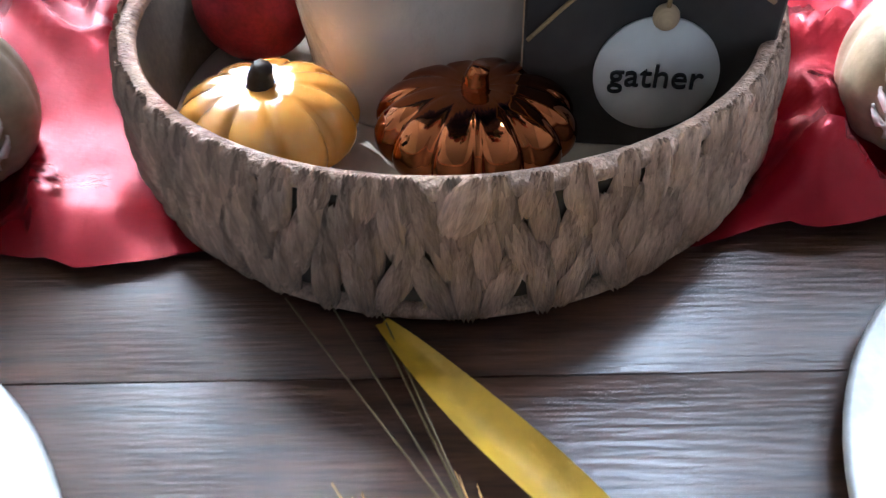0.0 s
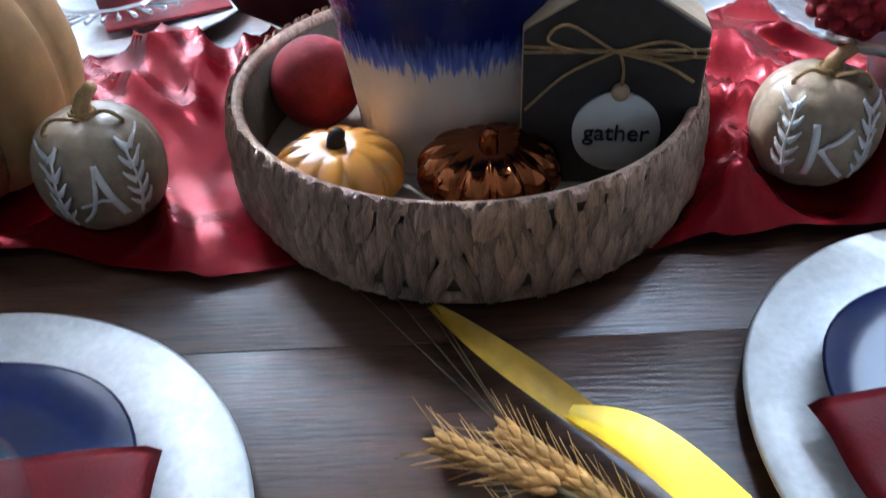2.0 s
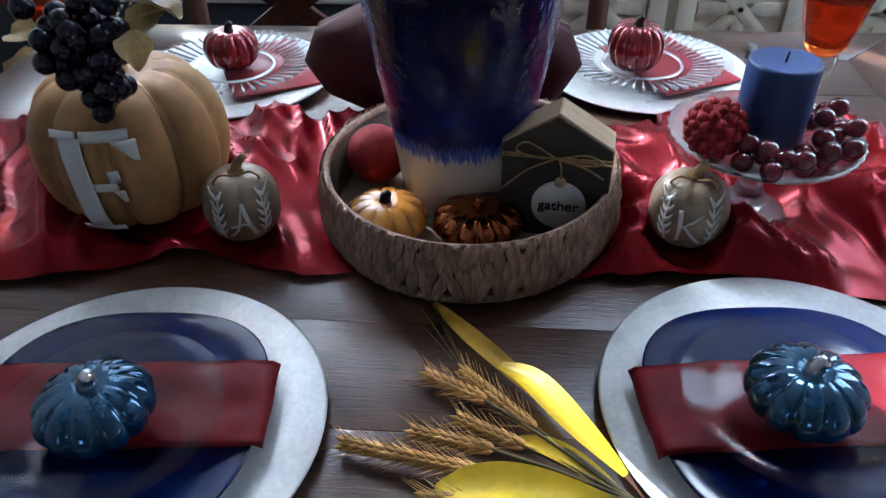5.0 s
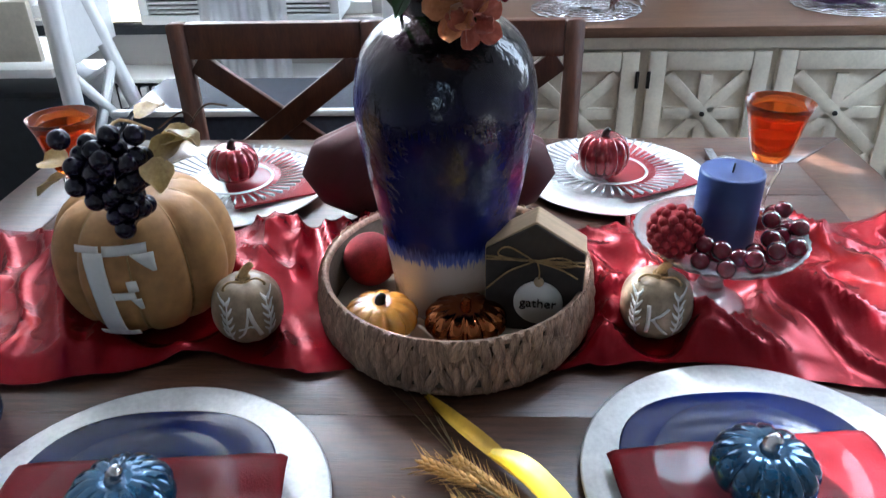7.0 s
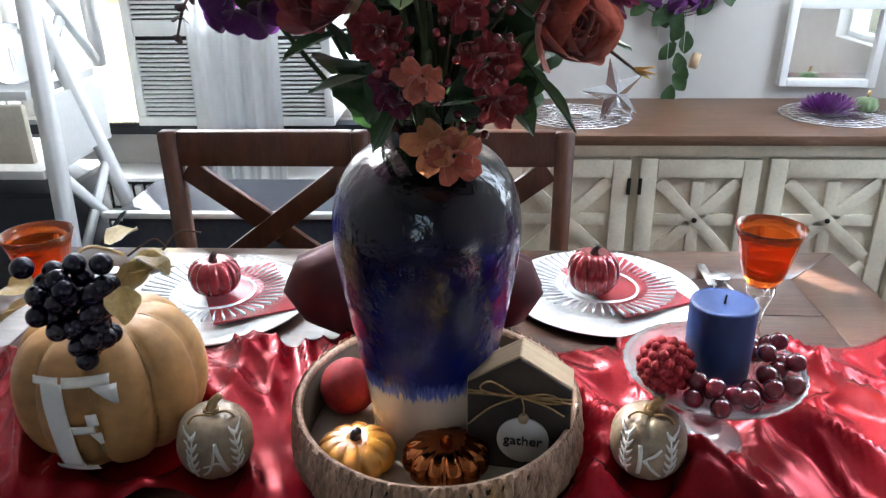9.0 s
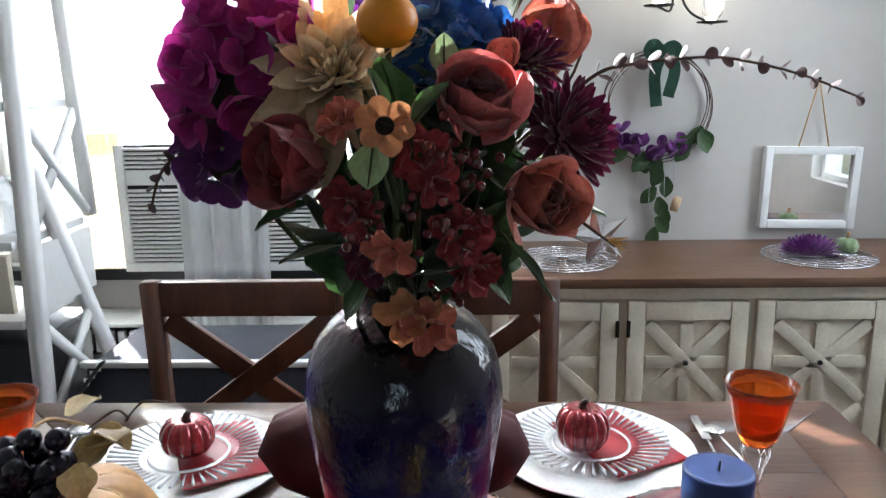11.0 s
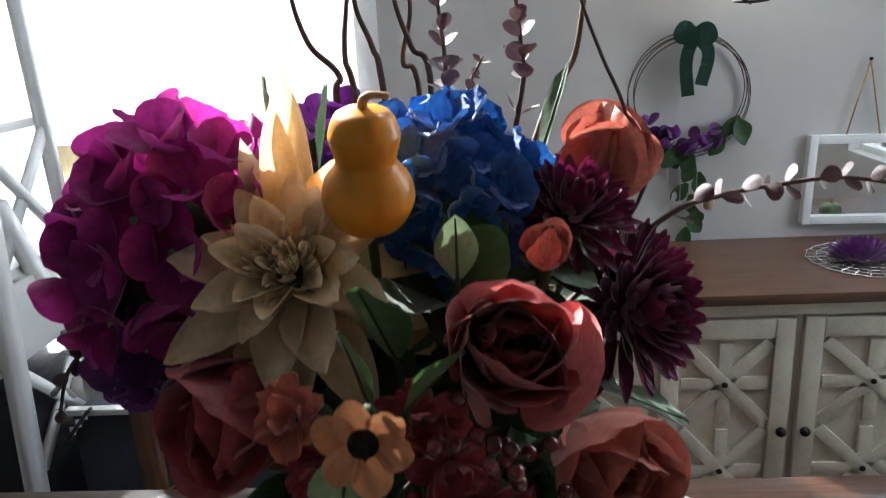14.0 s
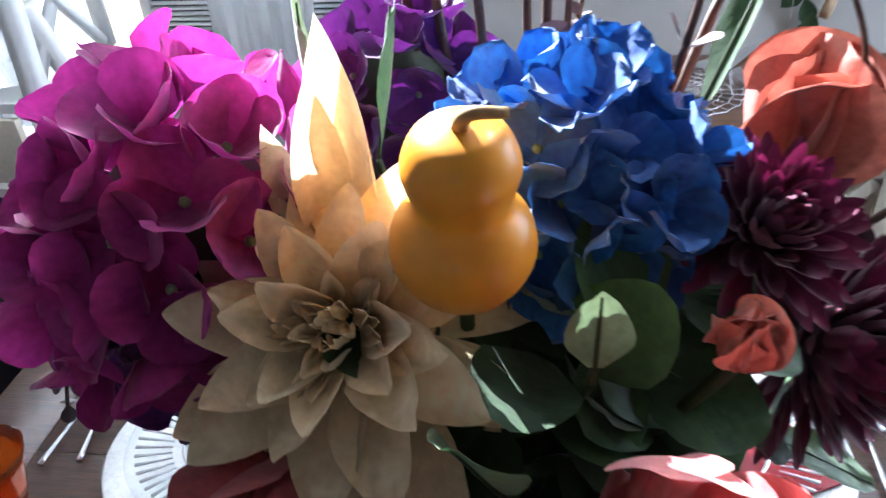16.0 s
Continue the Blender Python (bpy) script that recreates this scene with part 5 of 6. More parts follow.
def blade(points, width, material, height=0.012):
    """A long creased husk leaf along points of the table."""
    bm = bmesh.new()
    pts = smooth_path([(x, y, 0) for x, y in points], 7)
    n_, prev = len(pts) - 1, None
    for i, p in enumerate(pts):
        v = i / n_
        d = (pts[min(i + 1, n_)] - pts[max(i - 1, 0)]).normalized()
        u = Vector((-d.y, d.x, 0))
        w = width * (math.sin(math.pi * min(1.0, 0.06 + v * 0.9)) ** 0.7)
        z = 0.004 + height * math.sin(math.pi * min(1, v * 0.8 + 0.1))
        row = [bm.verts.new(p + u * w * s + Vector((0, 0, z + k * w))) for s, k in ((-0.5, 0.14), (-0.27, 0.02), (0, -0.1), (0.27, 0.02), (0.5, 0.14))]
        if prev:
            for a in range(4):
                bm.faces.new((prev[a], prev[a + 1], row[a + 1], row[a]))
        prev = row
    return part("husk_leaf", bm, material, wb)


blade([(-0.032, 0.208), (0.004, 0.161), (0.04, 0.12), (0.075, 0.08)], 0.02, M_OLEAF, 0.006)
blade([(0.036, 0.122), (0.063, 0.095), (0.095, 0.052), (0.135, 0.008)], 0.028, M_YLEAF, 0.016)
blade([(-0.013, -0.016), (0.02, -0.017), (0.067, -0.018), (0.135, -0.026)], 0.036, M_YLEAF, 0.02)
blade([(-0.006, -0.06), (0.025, -0.044), (0.069, -0.031), (0.137, -0.022)], 0.02, M_OLEAF, 0.006)
blade([(0.05, 0.04), (0.085, 0.02), (0.13, -0.008)], 0.02, M_YLEAF, 0.012)
grain = finish(lathe([(0.0004, -0.0055), (0.0022, -0.002), (0.0024, 0.001), (0.0004, 0.007)], 8), M_WHEAT)
awn = finish(tube([(0, 0, 0), (0.001, 0, 0.02)], (0.0004, 0.0002), 3), M_WHEAT)
rnd = random.Random(3)
for tip, root in (((-0.033, 0.109), (0.02, 0.077)), ((0.0, 0.115), (0.062, 0.049)), ((-0.002, 0.06), (0.052, 0.029)), ((-0.04, 0.043), (0.027, 0.024)), ((-0.096, 0.028), (0.018, 0.002)), ((-0.026, -0.021), (0.02, -0.026))):
    a, b = Vector((*tip, 0.008)), Vector((*root, 0.014))
    ear = part("wheat_ear", tube([a, (a + b) / 2, b], (0.001, 0.003), 6), M_WHEAT, wb)
    d = (a - b)
    L_ = d.length
    n_ = int(L_ / 0.0042)
    q = d.to_track_quat("Z", "Y")
    for k in range(n_):
        c = b + d * (k / n_)
        for s in range(4):
            ang = 90 * s + 45 * (k % 2)
            m = Matrix.Translation(c) @ q.to_matrix().to_4x4() @ pose(0, 0, 0, 0, 0, ang) @ pose(0.0038, 0, 0, 0, 24, 0)
            part("grain", grain, None, ear, m=m)
            if (k + s) % 2 == 0:
                part("awn", awn, None, ear, m=m @ pose(0, 0, 0.004, rnd.uniform(-12, 12), rnd.uniform(-5, 10), 0))
    part("stalk", tube(smooth_path([b, b * 0.5 + HUB * 0.5 + Vector((0, 0, 0.003)), HUB, HUB + (HUB - b) * 0.35], 5), 0.0016, 6), M_STRAWSTEM, wb)
for p in ((-0.067, 0.243), (-0.075, 0.225), (-0.03, 0.2), (-0.04, 0.235)):
    part("long_awn", tube([(p[0], p[1], 0.004), (0.01, 0.10, 0.012)], 0.0005, 4), M_STRAWSTEM, wb)

# ---------- the bouquet ----------
def ring_of(parent, mesh, n, elev, lift, off=0.0, jitter=6.0, radius=0.0, seed=0, scale=1.0, name="petal"):
    """n petals round the flower's axis, opened to elev degrees above the flat."""
    rnd = random.Random(seed)
    for k in range(n):
        s = scale * rnd.uniform(0.92, 1.08)
        m = pose(0, 0, lift, 0, 0, off + 360 * k / n + rnd.uniform(-jitter, jitter)) @ pose(0, radius, 0, elev + rnd.uniform(-jitter, jitter), rnd.uniform(-jitter, jitter), 0) @ Matrix.Diagonal((s, s, s, 1))
        part(name, mesh, None, parent, m=m)


def peony(c, way, R, material, label, seed=0, closed=0.0):
    t = thing("peony", aim(c, way, seed * 40), label, "flower", "peonies in the vase")
    big = [finish(petal(R * 1.2, R * 1.28, 0.28, 0.46, 0.0, 0.022, seed + 7 * k, 12, 12), material) for k in range(2)]
    mid = finish(petal(R * 0.98, R * 0.95, 0.34, 0.36, 0.0, 0.035, seed + 1, 12, 12), material)
    small = finish(petal(R * 0.5, R * 0.4, 0.42, 0.25, 0.0, 0.14, seed + 2, 8, 8), material)
    ring_of(t, big[0], 5, 26 + closed, -R * 0.32, 0, 10, R * 0.08, seed)
    ring_of(t, big[1], 5, 46 + closed * 0.8, -R * 0.32, 36, 11, R * 0.10, seed + 1, 0.96)
    ring_of(t, mid, 6, 62 + closed * 0.5, -R * 0.3, 10, 11, R * 0.16, seed + 2)
    ring_of(t, mid, 5, 74 + closed * 0.2, -R * 0.36, 40, 10, R * 0.22, seed + 3, 0.88)
    ring_of(t, small, 10, 58, -R * 0.36, 20, 14, R * 0.18, seed + 4)
    ring_of(t, small, 7, 70, -R * 0.38, 5, 16, R * 0.08, seed + 5, 0.9)
    part("calyx", ball(R * 0.25, (0, 0, -R * 0.3), 2, 0.7), M_LEAFSTEM, t)
    stem_to_vase(t)
    return t


def hydrangea(c, R, material, label, n, size, seed, tall=1.0, hide=-0.6, crinkle=0.035):
    t = thing("hydrangea", pose(*c), label, "flower", "hydrangeas in the vase")
    rnd = random.Random(seed)
    petals = [finish(petal(size, size * 1.08, 0.24, 0.1 + 0.2 * rnd.random(), 0.0, crinkle, seed * 9 + k, 6, 6), material) for k in range(5)]
    eye = finish(ball(size * 0.09, sub=1), P_SAGE)
    for k in range(n):
        z = 1 - 2 * (k + 0.5) / n
        if z < hide:
            continue
        a, rr = k * 2.39996, math.sqrt(1 - z * z)
        d = Vector((rr * math.cos(a), rr * math.sin(a), z))
        p = Vector((d.x * R, d.y * R, d.z * R * tall)) * rnd.uniform(0.84, 1.04)
        way = (d + Vector((rnd.uniform(-0.35, 0.35), rnd.uniform(-0.35, 0.35), rnd.uniform(-0.25, 0.35)))).normalized()
        fl_ = part("floret", eye, None, t, m=aim(p, way, rnd.uniform(0, 360)))
        for q in range(4):
            part("petal", rnd.choice(petals), None, fl_, m=pose(0, 0, 0, 0, 0, 90 * q + rnd.uniform(-10, 10)) @ pose(0, 0.001, 0, rnd.uniform(-5, 58), rnd.uniform(-24, 24), 0))
    part("core", ball(R * 0.72, sub=2, squash=tall), M_LEAFSTEM, t)
    stem_to_vase(t)
    return t


def dahlia(c, way, R):
    t = thing("dahlia", aim(c, way, 12), "large cream tan artificial dahlia with pointed petals", "flower")
    a = finish(petal(R * 1.25, R * 0.46, 0.3, -0.12, 0.7, 0.015, 1, 8, 10), P_CREAM)
    b = finish(petal(R * 0.95, R * 0.42, 0.34, -0.04, 0.65, 0.02, 2, 8, 9), P_CREAM)
    d = finish(petal(R * 0.62, R * 0.3, 0.4, 0.1, 0.6, 0.03, 4, 6, 7), P_CREAM)
    s = finish(petal(R * 0.34, R * 0.12, 0.5, 0.3, 0.5, 0.06, 3), P_CREAM)
    ring_of(t, a, 9, -8, -0.014, 0, 9, 0.006, 1)
    ring_of(t, a, 8, 8, -0.010, 22, 9, 0.006, 2, 0.9)
    ring_of(t, b, 9, 22, -0.006, 5, 10, 0.006, 3)
    ring_of(t, b, 8, 40, -0.002, 30, 10, 0.006, 4, 0.8)
    ring_of(t, d, 10, 46, 0.002, 8, 14, 0.005, 8)
    ring_of(t, s, 12, 40, 0.006, 0, 18, 0.007, 5)
    ring_of(t, s, 11, 58, 0.008, 20, 18, 0.005, 6, 0.9)
    ring_of(t, s, 7, 76, 0.008, 10, 18, 0.002, 7, 0.8)
    up = finish(petal(0.105, 0.026, 0.3, 0.06, 1.0, 0.0, 7, 6, 12), P_CREAM)
    inv = t.matrix_world.inverted()
    for x, y, z, lean, spin, k in ((-0.067, 0.33, 1.375, 2, 30, 0.85), (-0.056, 0.338, 1.38, -3, -16, 1.0), (-0.05, 0.343, 1.37, -9, -40, 0.95), (-0.075, 0.34, 1.37, 9, 10, 0.7)):
        part("upright_petal", up, None, t, m=inv @ pose(x, y, z, 0, 0, spin) @ pose(0, 0, 0, 98, 0, 0) @ pose(0, 0, 0, 0, 0, lean) @ Matrix.Diagonal((k, k, k, 1)))
    stem_to_vase(t)
    return t


def chrysanthemum(c, way, R, material, label, n=120, seed=0):
    t = thing("chrysanthemum", aim(c, way, seed), label, "flower", "burgundy chrysanthemums in the vase")
    pm = finish(petal(R * 0.7, R * 0.2, 0.35, 0.25, 0.45, 0.0, seed, 4, 6), material)
    rnd = random.Random(seed)
    for k in range(n):
        f = k / n
        part("petal", pm, None, t, m=pose(0, 0, -R * 0.1 + R * 0.25 * f, 0, 0, k * 137.508) @ pose(0, R * 0.36 * (1 - f) + 0.002, 0, -18 + 98 * f + rnd.uniform(-8, 8), rnd.uniform(-14, 14), 0) @ Matrix.Diagonal((1, 1 - 0.25 * f, 1, 1)))
    part("core", ball(R * 0.34, sub=2), M_MUMCORE, t)
    stem_to_vase(t)
    return t


M_SEED = mat("dark_seed", (0.018, 0.01, 0.008), 0.9, vary=0.4, scale=200, bump=0.5, bump_scale=400)
M_MUMCORE = mat("dark_wine_core", (0.05, 0.004, 0.014), 0.7, vary=0.3, scale=50)


def small_flower(c, way, R, material, label, n=6, eye=True, crumple=0.05):
    """Small blossom: two uneven rings of ruffled petals, with or without a seed centre."""
    t = thing("small_flower", aim(c, way, 15), label, "flower", "small blossoms in the vase")
    pm = [finish(petal(R, R * 0.85, 0.3, 0.12 + 0.1 * k, 0.1, crumple, 2 + k, 7, 7), material) for k in range(2)]
    ring_of(t, pm[0], n, 12, 0, 0, 9, R * 0.12, 3)
    if eye:
        part("eye", ball(R * 0.34, (0, 0, 0.001), 3, 0.35), M_SEED, t, "dark seed centre")
        grainy = finish(ball(R * 0.06, sub=1), M_SEED)
        for k in range(16):
            part("seed", grainy, None, t, m=pose(R * 0.3 * math.cos(k * 2.4) * math.sqrt(k / 16), R * 0.3 * math.sin(k * 2.4) * math.sqrt(k / 16), R * 0.13))
    else:
        ring_of(t, pm[1], n - 1, 48, 0.001, 25, 16, R * 0.08, 5, 0.8)
    stem_to_vase(t)
    return t


def leaf_sprig(c, way, L, W, material, label, curl=-0.15, spin=0.0):
    """One leaf on its stalk; way is where its tip points, spin turns it about that."""
    t = thing("leaf_sprig", Matrix.Translation(c) @ Vector(way).to_track_quat("Y", "Z").to_matrix().to_4x4() @ pose(0, 0, 0, 0, spin, 0), label, "leaf", "green leaves in the vase")
    part("leaf", petal(L, W, 0.18, curl, 0.7, 0.02, int(L * 1e4), 8, 10), material, t)
    part("midrib", tube([(0, -0.01, 0.0), (0, L * 0.5, curl * L * 0.25 - 0.05 * W), (0, L * 0.96, curl * L * 0.92)], (0.0014, 0.0005), 5), M_LEAFSTEM, t)
    inv = t.matrix_world.inverted()
    c = Vector(c)
    pts = smooth_path([c, c * 0.5 + Vector((0.01, 0.38, 1.14)) * 0.5, (0.0, 0.40, 1.11)], 5)
    part("stalk", tube([inv @ p for p in pts], 0.0016, 5), M_LEAFSTEM, t)
    return t


def eucalyptus(points, size, n, label, seed=0, flat=0.0):
    t = thing("eucalyptus_sprig", Matrix(), label, "foliage", "eucalyptus sprigs in the vase")
    pts = smooth_path(points, 8)
    part("stem", tube(pts, (0.0022, 0.0012), 6), M_BRANCH, t)
    lm = finish(petal(size, size * 0.95, 0.12, 0.1, 0.0, 0.02, seed, 6, 6), P_EUC)
    rnd = random.Random(seed)
    for k in range(n):
        i = 3 + int((len(pts) - 5) * k / (n - 1))
        d = (pts[i + 1] - pts[i]).normalized()
        for s in (0, 180):
            f = 1 - 0.35 * k / n
            m = Matrix.Translation(pts[i]) @ d.to_track_quat("Z", "Y").to_matrix().to_4x4() @ pose(0, 0, 0, 0, 0, 75 * k + s + rnd.uniform(-15, 15)) @ pose(0, 0.001, 0, rnd.uniform(15, 50), rnd.uniform(-20, 20), 0) @ Matrix.Diagonal((f, f, f, 1))
            part("leaf", lm, None, t, m=m)
    return t


def branch(points, r, label, seed=0):
    t = thing("willow_branch", Matrix(), label, "branch", "curly willow branches in the vase")
    pts = smooth_path(points, 7)
    part("stick", tube(pts, r, 7), M_BRANCH, t)
    return t


MOUTH = (-0.005, 0.405, 1.12)
hydrangea((-0.138, 0.362, 1.368), 0.068, P_PURPLE, "magenta purple artificial hydrangea head", 58, 0.030, 1, 1.1)
hydrangea((-0.06, 0.47, 1.392), 0.045, P_PLUM, "deep violet artificial hydrangea head behind", 34, 0.022, 5)
# darker plum head stands in for the magenta head's shaded lower half
hydrangea((-0.16, 0.385, 1.30), 0.055, P_PLUM, "plum head painting the shaded underside of the magenta hydrangea", 36, 0.026, 7)
hydrangea((0.031, 0.372, 1.388), 0.048, P_BLUE, "deep blue artificial hydrangea head", 50, 0.025, 2, 1.1, crinkle=0.1)
dahlia((-0.055, 0.300, 1.368), (-0.08, -0.72, 0.62), 0.0718)
peony((0.064, 0.24, 1.345), (0.12, -0.86, 0.42), 0.047, P_PEONY, "large dusty rose artificial peony, fully open", 1, 12)
peony((0.11, 0.262, 1.272), (0.38, -0.85, 0.1), 0.046, P_CORAL, "coral pink artificial peony facing outward", 2, 16)
peony((-0.08, 0.268, 1.302), (-0.3, -0.85, 0.1), 0.05, P_WINE, "wine red artificial peony with pale inner petals", 3, 22)
peony((0.137, 0.42, 1.39), (0.15, -0.35, 1.0), 0.053, P_CORAL, "half-closed coral artificial peony bud", 4, 38)
chrysanthemum((0.15, 0.362, 1.315), (0.55, -0.7, 0.25), 0.058, P_MUM, "burgundy artificial chrysanthemum with narrow petals", 130, 3)
chrysanthemum((0.108, 0.35, 1.385), (0.2, -0.6, 0.7), 0.042, P_MUM, "burgundy artificial chrysanthemum with narrow petals", 100, 9)
small_flower((0.0, 0.17, 1.336), (0.02, -1, 0.15), 0.0195, P_PEACH, "peach blossom with dark seed centre")
small_flower((-0.033, 0.19, 1.338), (-0.4, -0.8, 0.5), 0.018, P_CORAL, "small coral blossom beside the peach one", 6, False, 0.12)
small_flower((0.005, 0.29, 1.165), (0.0, -0.9, -0.35), 0.03, P_PEACH, "peach orange blossom over the vase mouth", 5, False, 0.12)
small_flower((0.02, 0.285, 1.155), (0.3, -0.9, -0.1), 0.026, P_CORAL, "peach orange blossom over the vase mouth", 5, False, 0.12)
small_flower((-0.005, 0.235, 1.235), (-0.2, -0.9, -0.5), 0.022, P_CORAL, "small rust blossom hanging among the leaves", 5, False, 0.12)
small_flower((0.03, 0.225, 1.29), (0.3, -0.9, -0.2), 0.02, P_WINE, "small rust blossom hanging among the leaves", 5, False, 0.12)
peony((0.086, 0.285, 1.378), (0.1, -0.4, 0.9), 0.02, P_CORAL, "small coral peony bud behind the big bloom", 5, 36)

gd = thing("gourd", pose(-0.009, 0.298, 1.392, 12, 2, 0), "smooth orange bottle gourd with a twisted stalk", "gourd")
gp = smooth_path([(r * 0.8, 0, z * 0.69) for r, z in ((0.001, 0.0), (0.02, 0.004), (0.031, 0.025), (0.029, 0.044), (0.0205, 0.058), (0.0225, 0.071), (0.0235, 0.082), (0.017, 0.097), (0.001, 0.102))], 5)
part("body", lathe([(max(0.0008, p.x), p.z) for p in gp], 48), M_GOURD, gd)
part("stalk", tube(smooth_path([(0, 0, 0.068), (0.001, -0.003, 0.074), (0.005, -0.004, 0.077), (0.014, -0.002, 0.076)], 5), (0.003, 0.0018), 7), M_GOLDSTEM, gd)
part("stem", tube(smooth_path([(0, 0, 0.002), (0, 0.03, -0.1), (0, 0.1, -0.24)], 5), 0.003, 6), M_LEAFSTEM, gd)

for c, way, L, W, m_, cu, sp in (
    ((0.055, 0.31, 1.235), (0.55, -0.25, -0.75), 0.075, 0.036, P_LEAF, -0.1, 20), ((0.085, 0.31, 1.235), (0.65, -0.15, -0.7), 0.08, 0.04, P_LEAF, -0.1, -20),
    ((-0.05, 0.31, 1.225), (-0.95, -0.3, -0.1), 0.065, 0.045, P_LEAF, -0.1, 10), ((-0.03, 0.33, 1.2), (-0.4, -0.4, -0.6), 0.06, 0.03, P_LEAF, -0.1, 0),
    ((0.0, 0.29, 1.20), (0.8, -0.5, 0.15), 0.06, 0.022, P_LEAF, 0.1, 0), ((0.038, 0.285, 1.366), (0.0, -0.2, 0.95), 0.036, 0.024, P_SAGE, -0.1, 180),
    ((0.005, 0.255, 1.335), (-0.2, -0.35, 0.9), 0.055, 0.036, P_LEAF, -0.1, 0), ((0.0, 0.2, 1.335), (-0.2, 0.0, 0.95), 0.042, 0.022, P_LEAF, -0.1, 30),
    ((0.015, 0.2, 1.335), (0.55, 0.0, 0.7), 0.04, 0.024, P_LEAF, -0.1, -30), ((-0.01, 0.185, 1.325), (-0.1, -0.5, -0.8), 0.035, 0.03, P_SAGE, -0.1, 0),
    ((0.095, 0.44, 1.40), (0.25, 0.0, 0.95), 0.075, 0.024, P_LEAF, -0.05, 20), ((-0.075, 0.37, 1.4), (-0.1, 0.0, 1.0), 0.075, 0.026, P_SAGE, 0.05, 15),
    ((-0.055, 0.38, 1.4), (0.2, 0.1, 1.0), 0.07, 0.028, P_LEAF, 0.05, -15), ((0.06, 0.33, 1.30), (0.5, -0.7, -0.3), 0.07, 0.035, P_LEAF, -0.1, 0),
    ((-0.02, 0.33, 1.28), (-0.2, -0.8, 0.2), 0.07, 0.035, P_LEAF, -0.1, 0), ((0.03, 0.33, 1.26), (0.1, -0.9, -0.1), 0.07, 0.035, P_LEAF, -0.1, 10),
    ((-0.08, 0.35, 1.26), (-0.7, -0.4, -0.2), 0.07, 0.036, P_LEAF, -0.1, 0), ((0.13, 0.36, 1.26), (0.8, -0.2, -0.2), 0.06, 0.03, P_LEAF, -0.1, 0),
    ((0.02, 0.45, 1.3), (0.3, 0.8, 0.3), 0.08, 0.04, P_LEAF, -0.1, 0), ((-0.06, 0.45, 1.28), (-0.5, 0.8, 0.1), 0.08, 0.04, P_LEAF, -0.1, 0),
    ((0.1, 0.44, 1.28), (0.7, 0.6, 0.1), 0.08, 0.04, P_LEAF, -0.1, 0)):
    leaf_sprig(c, way, L, W, m_, "pale sage green artificial leaf" if m_ is P_SAGE else "dark green artificial leaf among the flowers", cu, sp)

fol = thing("leaf_cluster", Matrix(), "dark green leaves filling the middle of the bouquet", "foliage")
fm = finish(petal(0.052, 0.044, 0.16, -0.12, 0.45, 0.02, 5), P_LEAF)
rnd = random.Random(21)
for k in range(200):
    a, z = rnd.uniform(0, 360), rnd.uniform(-1, 1)
    r = 0.02 + 0.06 * rnd.random()
    c = Vector((0.015 + 1.15 * r * math.cos(math.radians(a)), 0.365 + 0.8 * r * math.sin(math.radians(a)), 1.282 + 0.085 * z))
    part("leaf", fm, None, fol, m=aim(c, (c - Vector((0.015, 0.37, 1.25))).normalized(), rnd.uniform(0, 360)) @ pose(0, 0, 0, rnd.uniform(10, 70), 0, 0))
part("stem", tube(smooth_path([(0.01, 0.37, 1.3), (0.0, 0.4, 1.2), (0.0, 0.405, 1.05)], 4), (0.02, 0.03), 9), M_LEAFSTEM, fol)

for c, way, R, m_ in (((-0.04, 0.265, 1.265), (-0.3, -0.9, -0.1), 0.026, P_WINE), ((0.05, 0.255, 1.245), (0.2, -0.9, -0.2), 0.026, P_WINE), ((0.02, 0.23, 1.31), (0, -1, 0.1), 0.024, P_WINE), ((-0.03, 0.29, 1.215), (-0.3, -0.9, -0.2), 0.024, P_MUM), ((0.06, 0.29, 1.205), (0.3, -0.9, -0.3), 0.024, P_WINE)):
    small_flower(c, way, R, m_, "dark wine blossom deep in the bouquet", 6, False, 0.15)

by = thing("berry_spray", Matrix(), "spray of glossy wine red berries", "berries")
bmesh_ = finish(ball(0.0042, sub=2), M_BERRY)
rnd = random.Random(31)
for c0 in ((0.045, 0.2, 1.325), (0.02, 0.215, 1.27), (0.05, 0.215, 1.25), (-0.02, 0.225, 1.255), (0.07, 0.215, 1.30), (0.0, 0.25, 1.225), (0.04, 0.285, 1.19)):
    hub = Vector((0.01, 0.37, 1.2))
    part("twig", tube(smooth_path([hub, Vector(c0) * 0.6 + hub * 0.4 + Vector((0, -0.01, 0)), Vector(c0)], 4), 0.001, 5), M_BRANCH, by)
    for k in range(8):
        part("berry", bmesh_, None, by, m=pose(c0[0] + rnd.uniform(-0.018, 0.018), c0[1] + rnd.uniform(-0.012, 0.012), c0[2] + rnd.uniform(-0.018, 0.018)))

branch([(0.0, 0.42, 1.2), (-0.051, 0.470, 1.429), (-0.051, 0.480, 1.464), (-0.074, 0.490, 1.488), (-0.087, 0.500, 1.527), (-0.086, 0.500, 1.579)], (0.0032, 0.0016), "thin brown curly willow branch rising from the bouquet")
branch([(0.0, 0.42, 1.2), (-0.035, 0.460, 1.439), (-0.044, 0.470, 1.477), (-0.041, 0.480, 1.518), (-0.030, 0.480, 1.576)], (0.003, 0.0014), "thin brown curly willow branch rising from the bouquet")
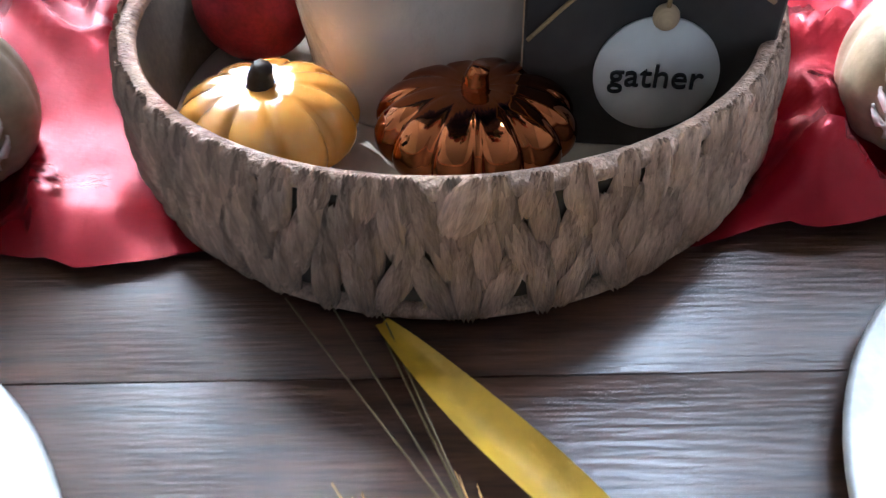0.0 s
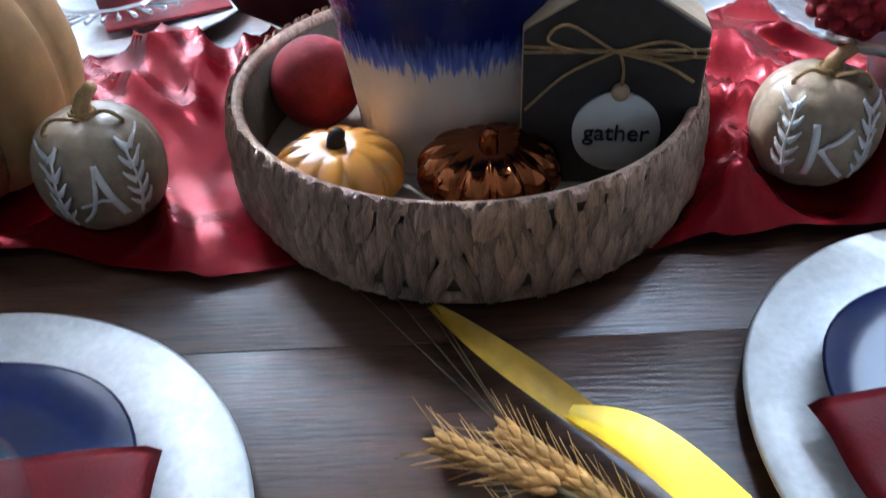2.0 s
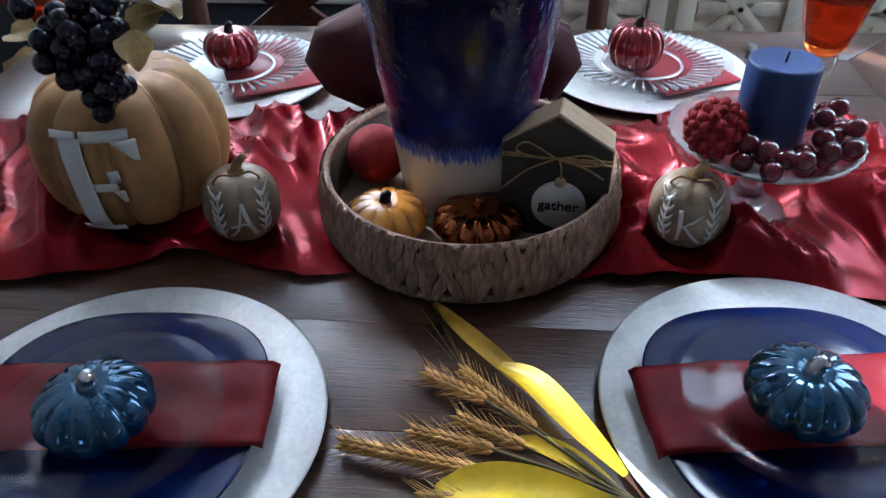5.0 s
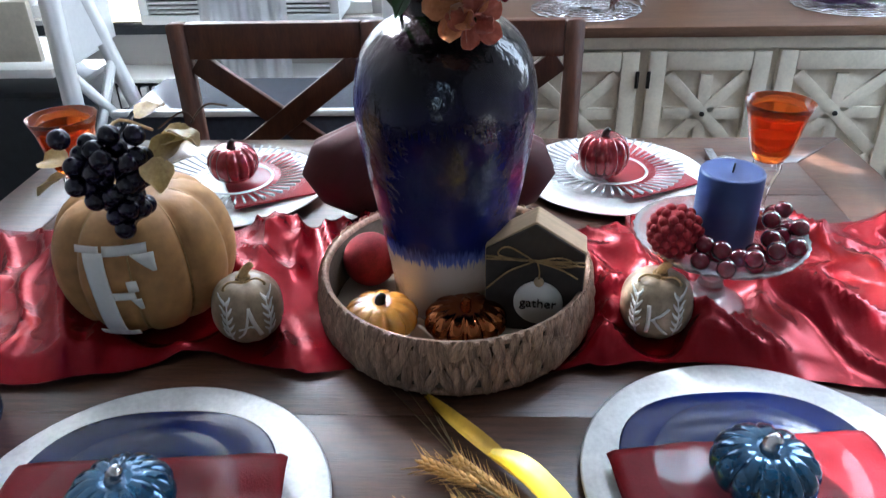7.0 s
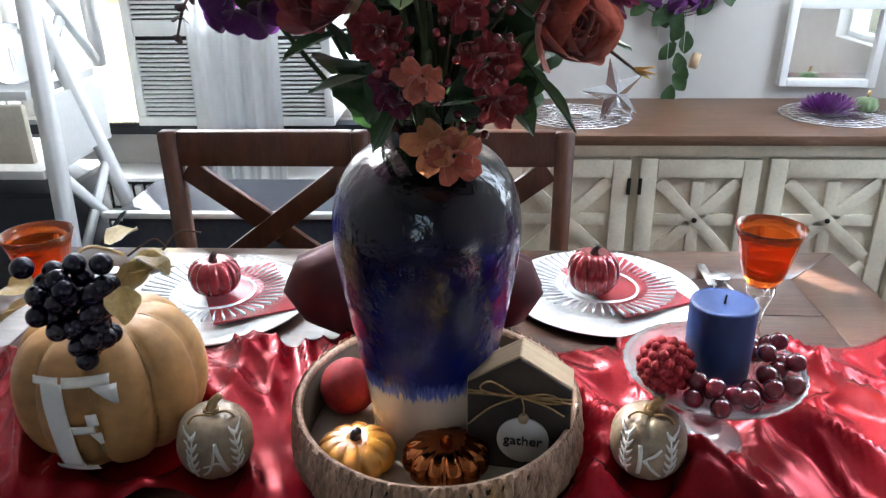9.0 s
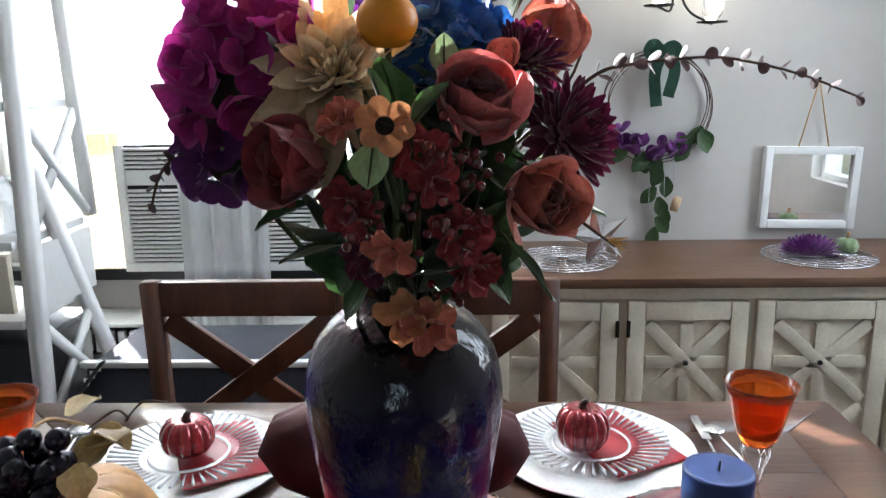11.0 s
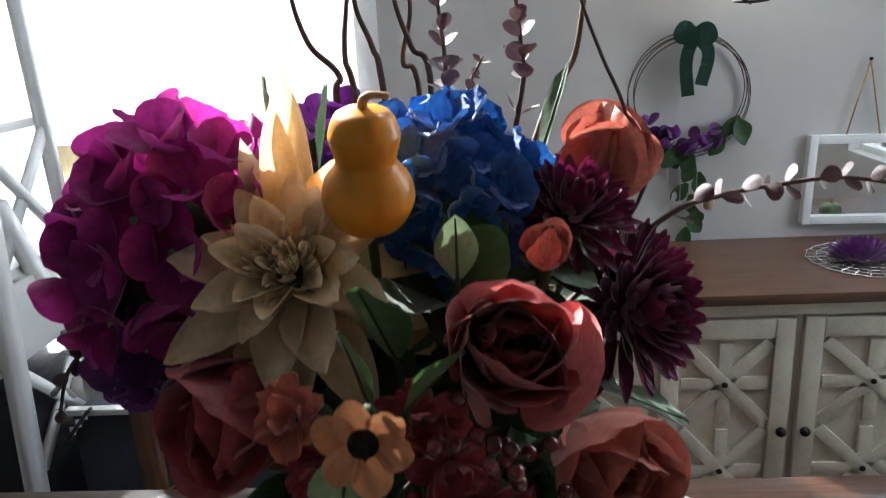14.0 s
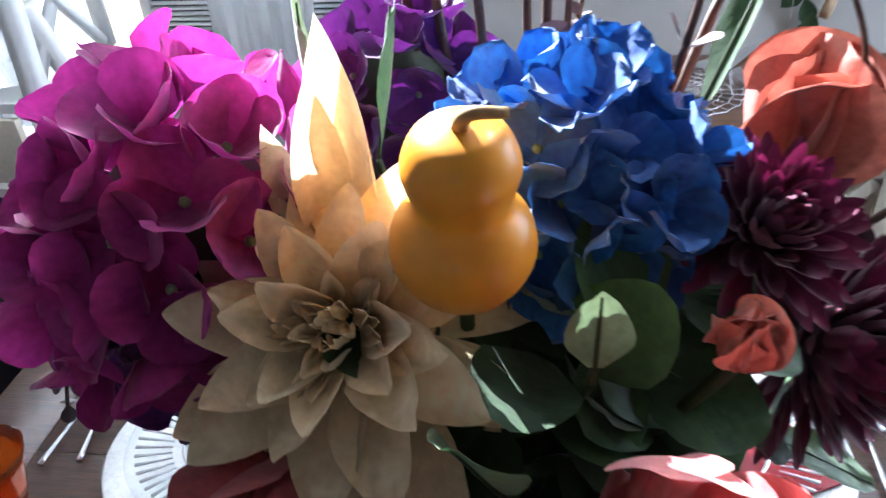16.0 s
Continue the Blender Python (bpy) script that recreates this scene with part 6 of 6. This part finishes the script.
branch([(0.01, 0.42, 1.2), (-0.015, 0.460, 1.445), (-0.022, 0.460, 1.485), (-0.034, 0.470, 1.519), (-0.029, 0.470, 1.575)], (0.003, 0.0014), "thin brown curly willow branch rising from the bouquet")
branch([(0.01, 0.42, 1.2), (0.008, 0.500, 1.440), (-0.004, 0.500, 1.472), (0.004, 0.500, 1.513), (-0.003, 0.500, 1.577)], (0.003, 0.0014), "thin pale curly willow branch rising from the bouquet")
branch([(0.01, 0.42, 1.2), (0.019, 0.470, 1.445), (0.005, 0.480, 1.483), (-0.006, 0.480, 1.518), (-0.011, 0.480, 1.576)], (0.003, 0.0014), "thin brown curly willow branch rising from the bouquet")
branch([(0.02, 0.42, 1.2), (0.093, 0.480, 1.400), (0.113, 0.500, 1.443), (0.129, 0.500, 1.471), (0.136, 0.500, 1.512)], (0.0034, 0.002), "dark brown curly willow branch rising from the bouquet")
branch([(0.03, 0.4, 1.2), (0.162, 0.420, 1.370), (0.149, 0.400, 1.436), (0.133, 0.400, 1.474), (0.119, 0.400, 1.511), (0.111, 0.400, 1.554)], (0.0016, 0.001), "fine brown twig curving above the flowers")
branch([(0.110, 0.270, 1.260), (0.139, 0.250, 1.257), (0.160, 0.240, 1.244), (0.172, 0.240, 1.235)], (0.0016, 0.001), "fine dried twig poking out beside the peony")
for d in ((0.016, 0.0, 0.002), (0.018, 0, -0.004), (0.014, 0, -0.008)):
    p0 = Vector((0.166, 0.240, 1.240))
    part("spikelet", tube([p0, p0 + Vector(d)], (0.0022, 0.0005), 5), M_WHEAT, bpy.data.objects["willow_branch.007"])

eucalyptus([(0.02, 0.42, 1.2), (0.029, 0.460, 1.430), (0.030, 0.465, 1.473), (0.026, 0.470, 1.517), (0.020, 0.470, 1.571)], 0.017, 12, "upright grey mauve eucalyptus sprig with round leaves", 1)
eucalyptus([(0.03, 0.42, 1.2), (0.080, 0.420, 1.437), (0.083, 0.425, 1.479), (0.080, 0.430, 1.517), (0.077, 0.430, 1.566)], 0.017, 12, "upright grey mauve eucalyptus sprig with round leaves", 2)
eucalyptus([(0.1, 0.39, 1.3), (0.175, 0.400, 1.364), (0.217, 0.410, 1.377), (0.260, 0.420, 1.381), (0.309, 0.430, 1.382), (0.356, 0.430, 1.373), (0.398, 0.430, 1.361), (0.451, 0.430, 1.340)], 0.016, 17, "long arching eucalyptus sprig reaching sideways", 3)
eucalyptus([(-0.1, 0.39, 1.3), (-0.194, 0.370, 1.285), (-0.216, 0.360, 1.297), (-0.235, 0.360, 1.281), (-0.247, 0.360, 1.249)], 0.014, 9, "drooping grey eucalyptus sprig below the hydrangea", 4)
eucalyptus([(0.02, 0.45, 1.3), (0.041, 0.550, 1.427), (0.059, 0.560, 1.471)], 0.012, 6, "short dusty eucalyptus sprig behind", 6)
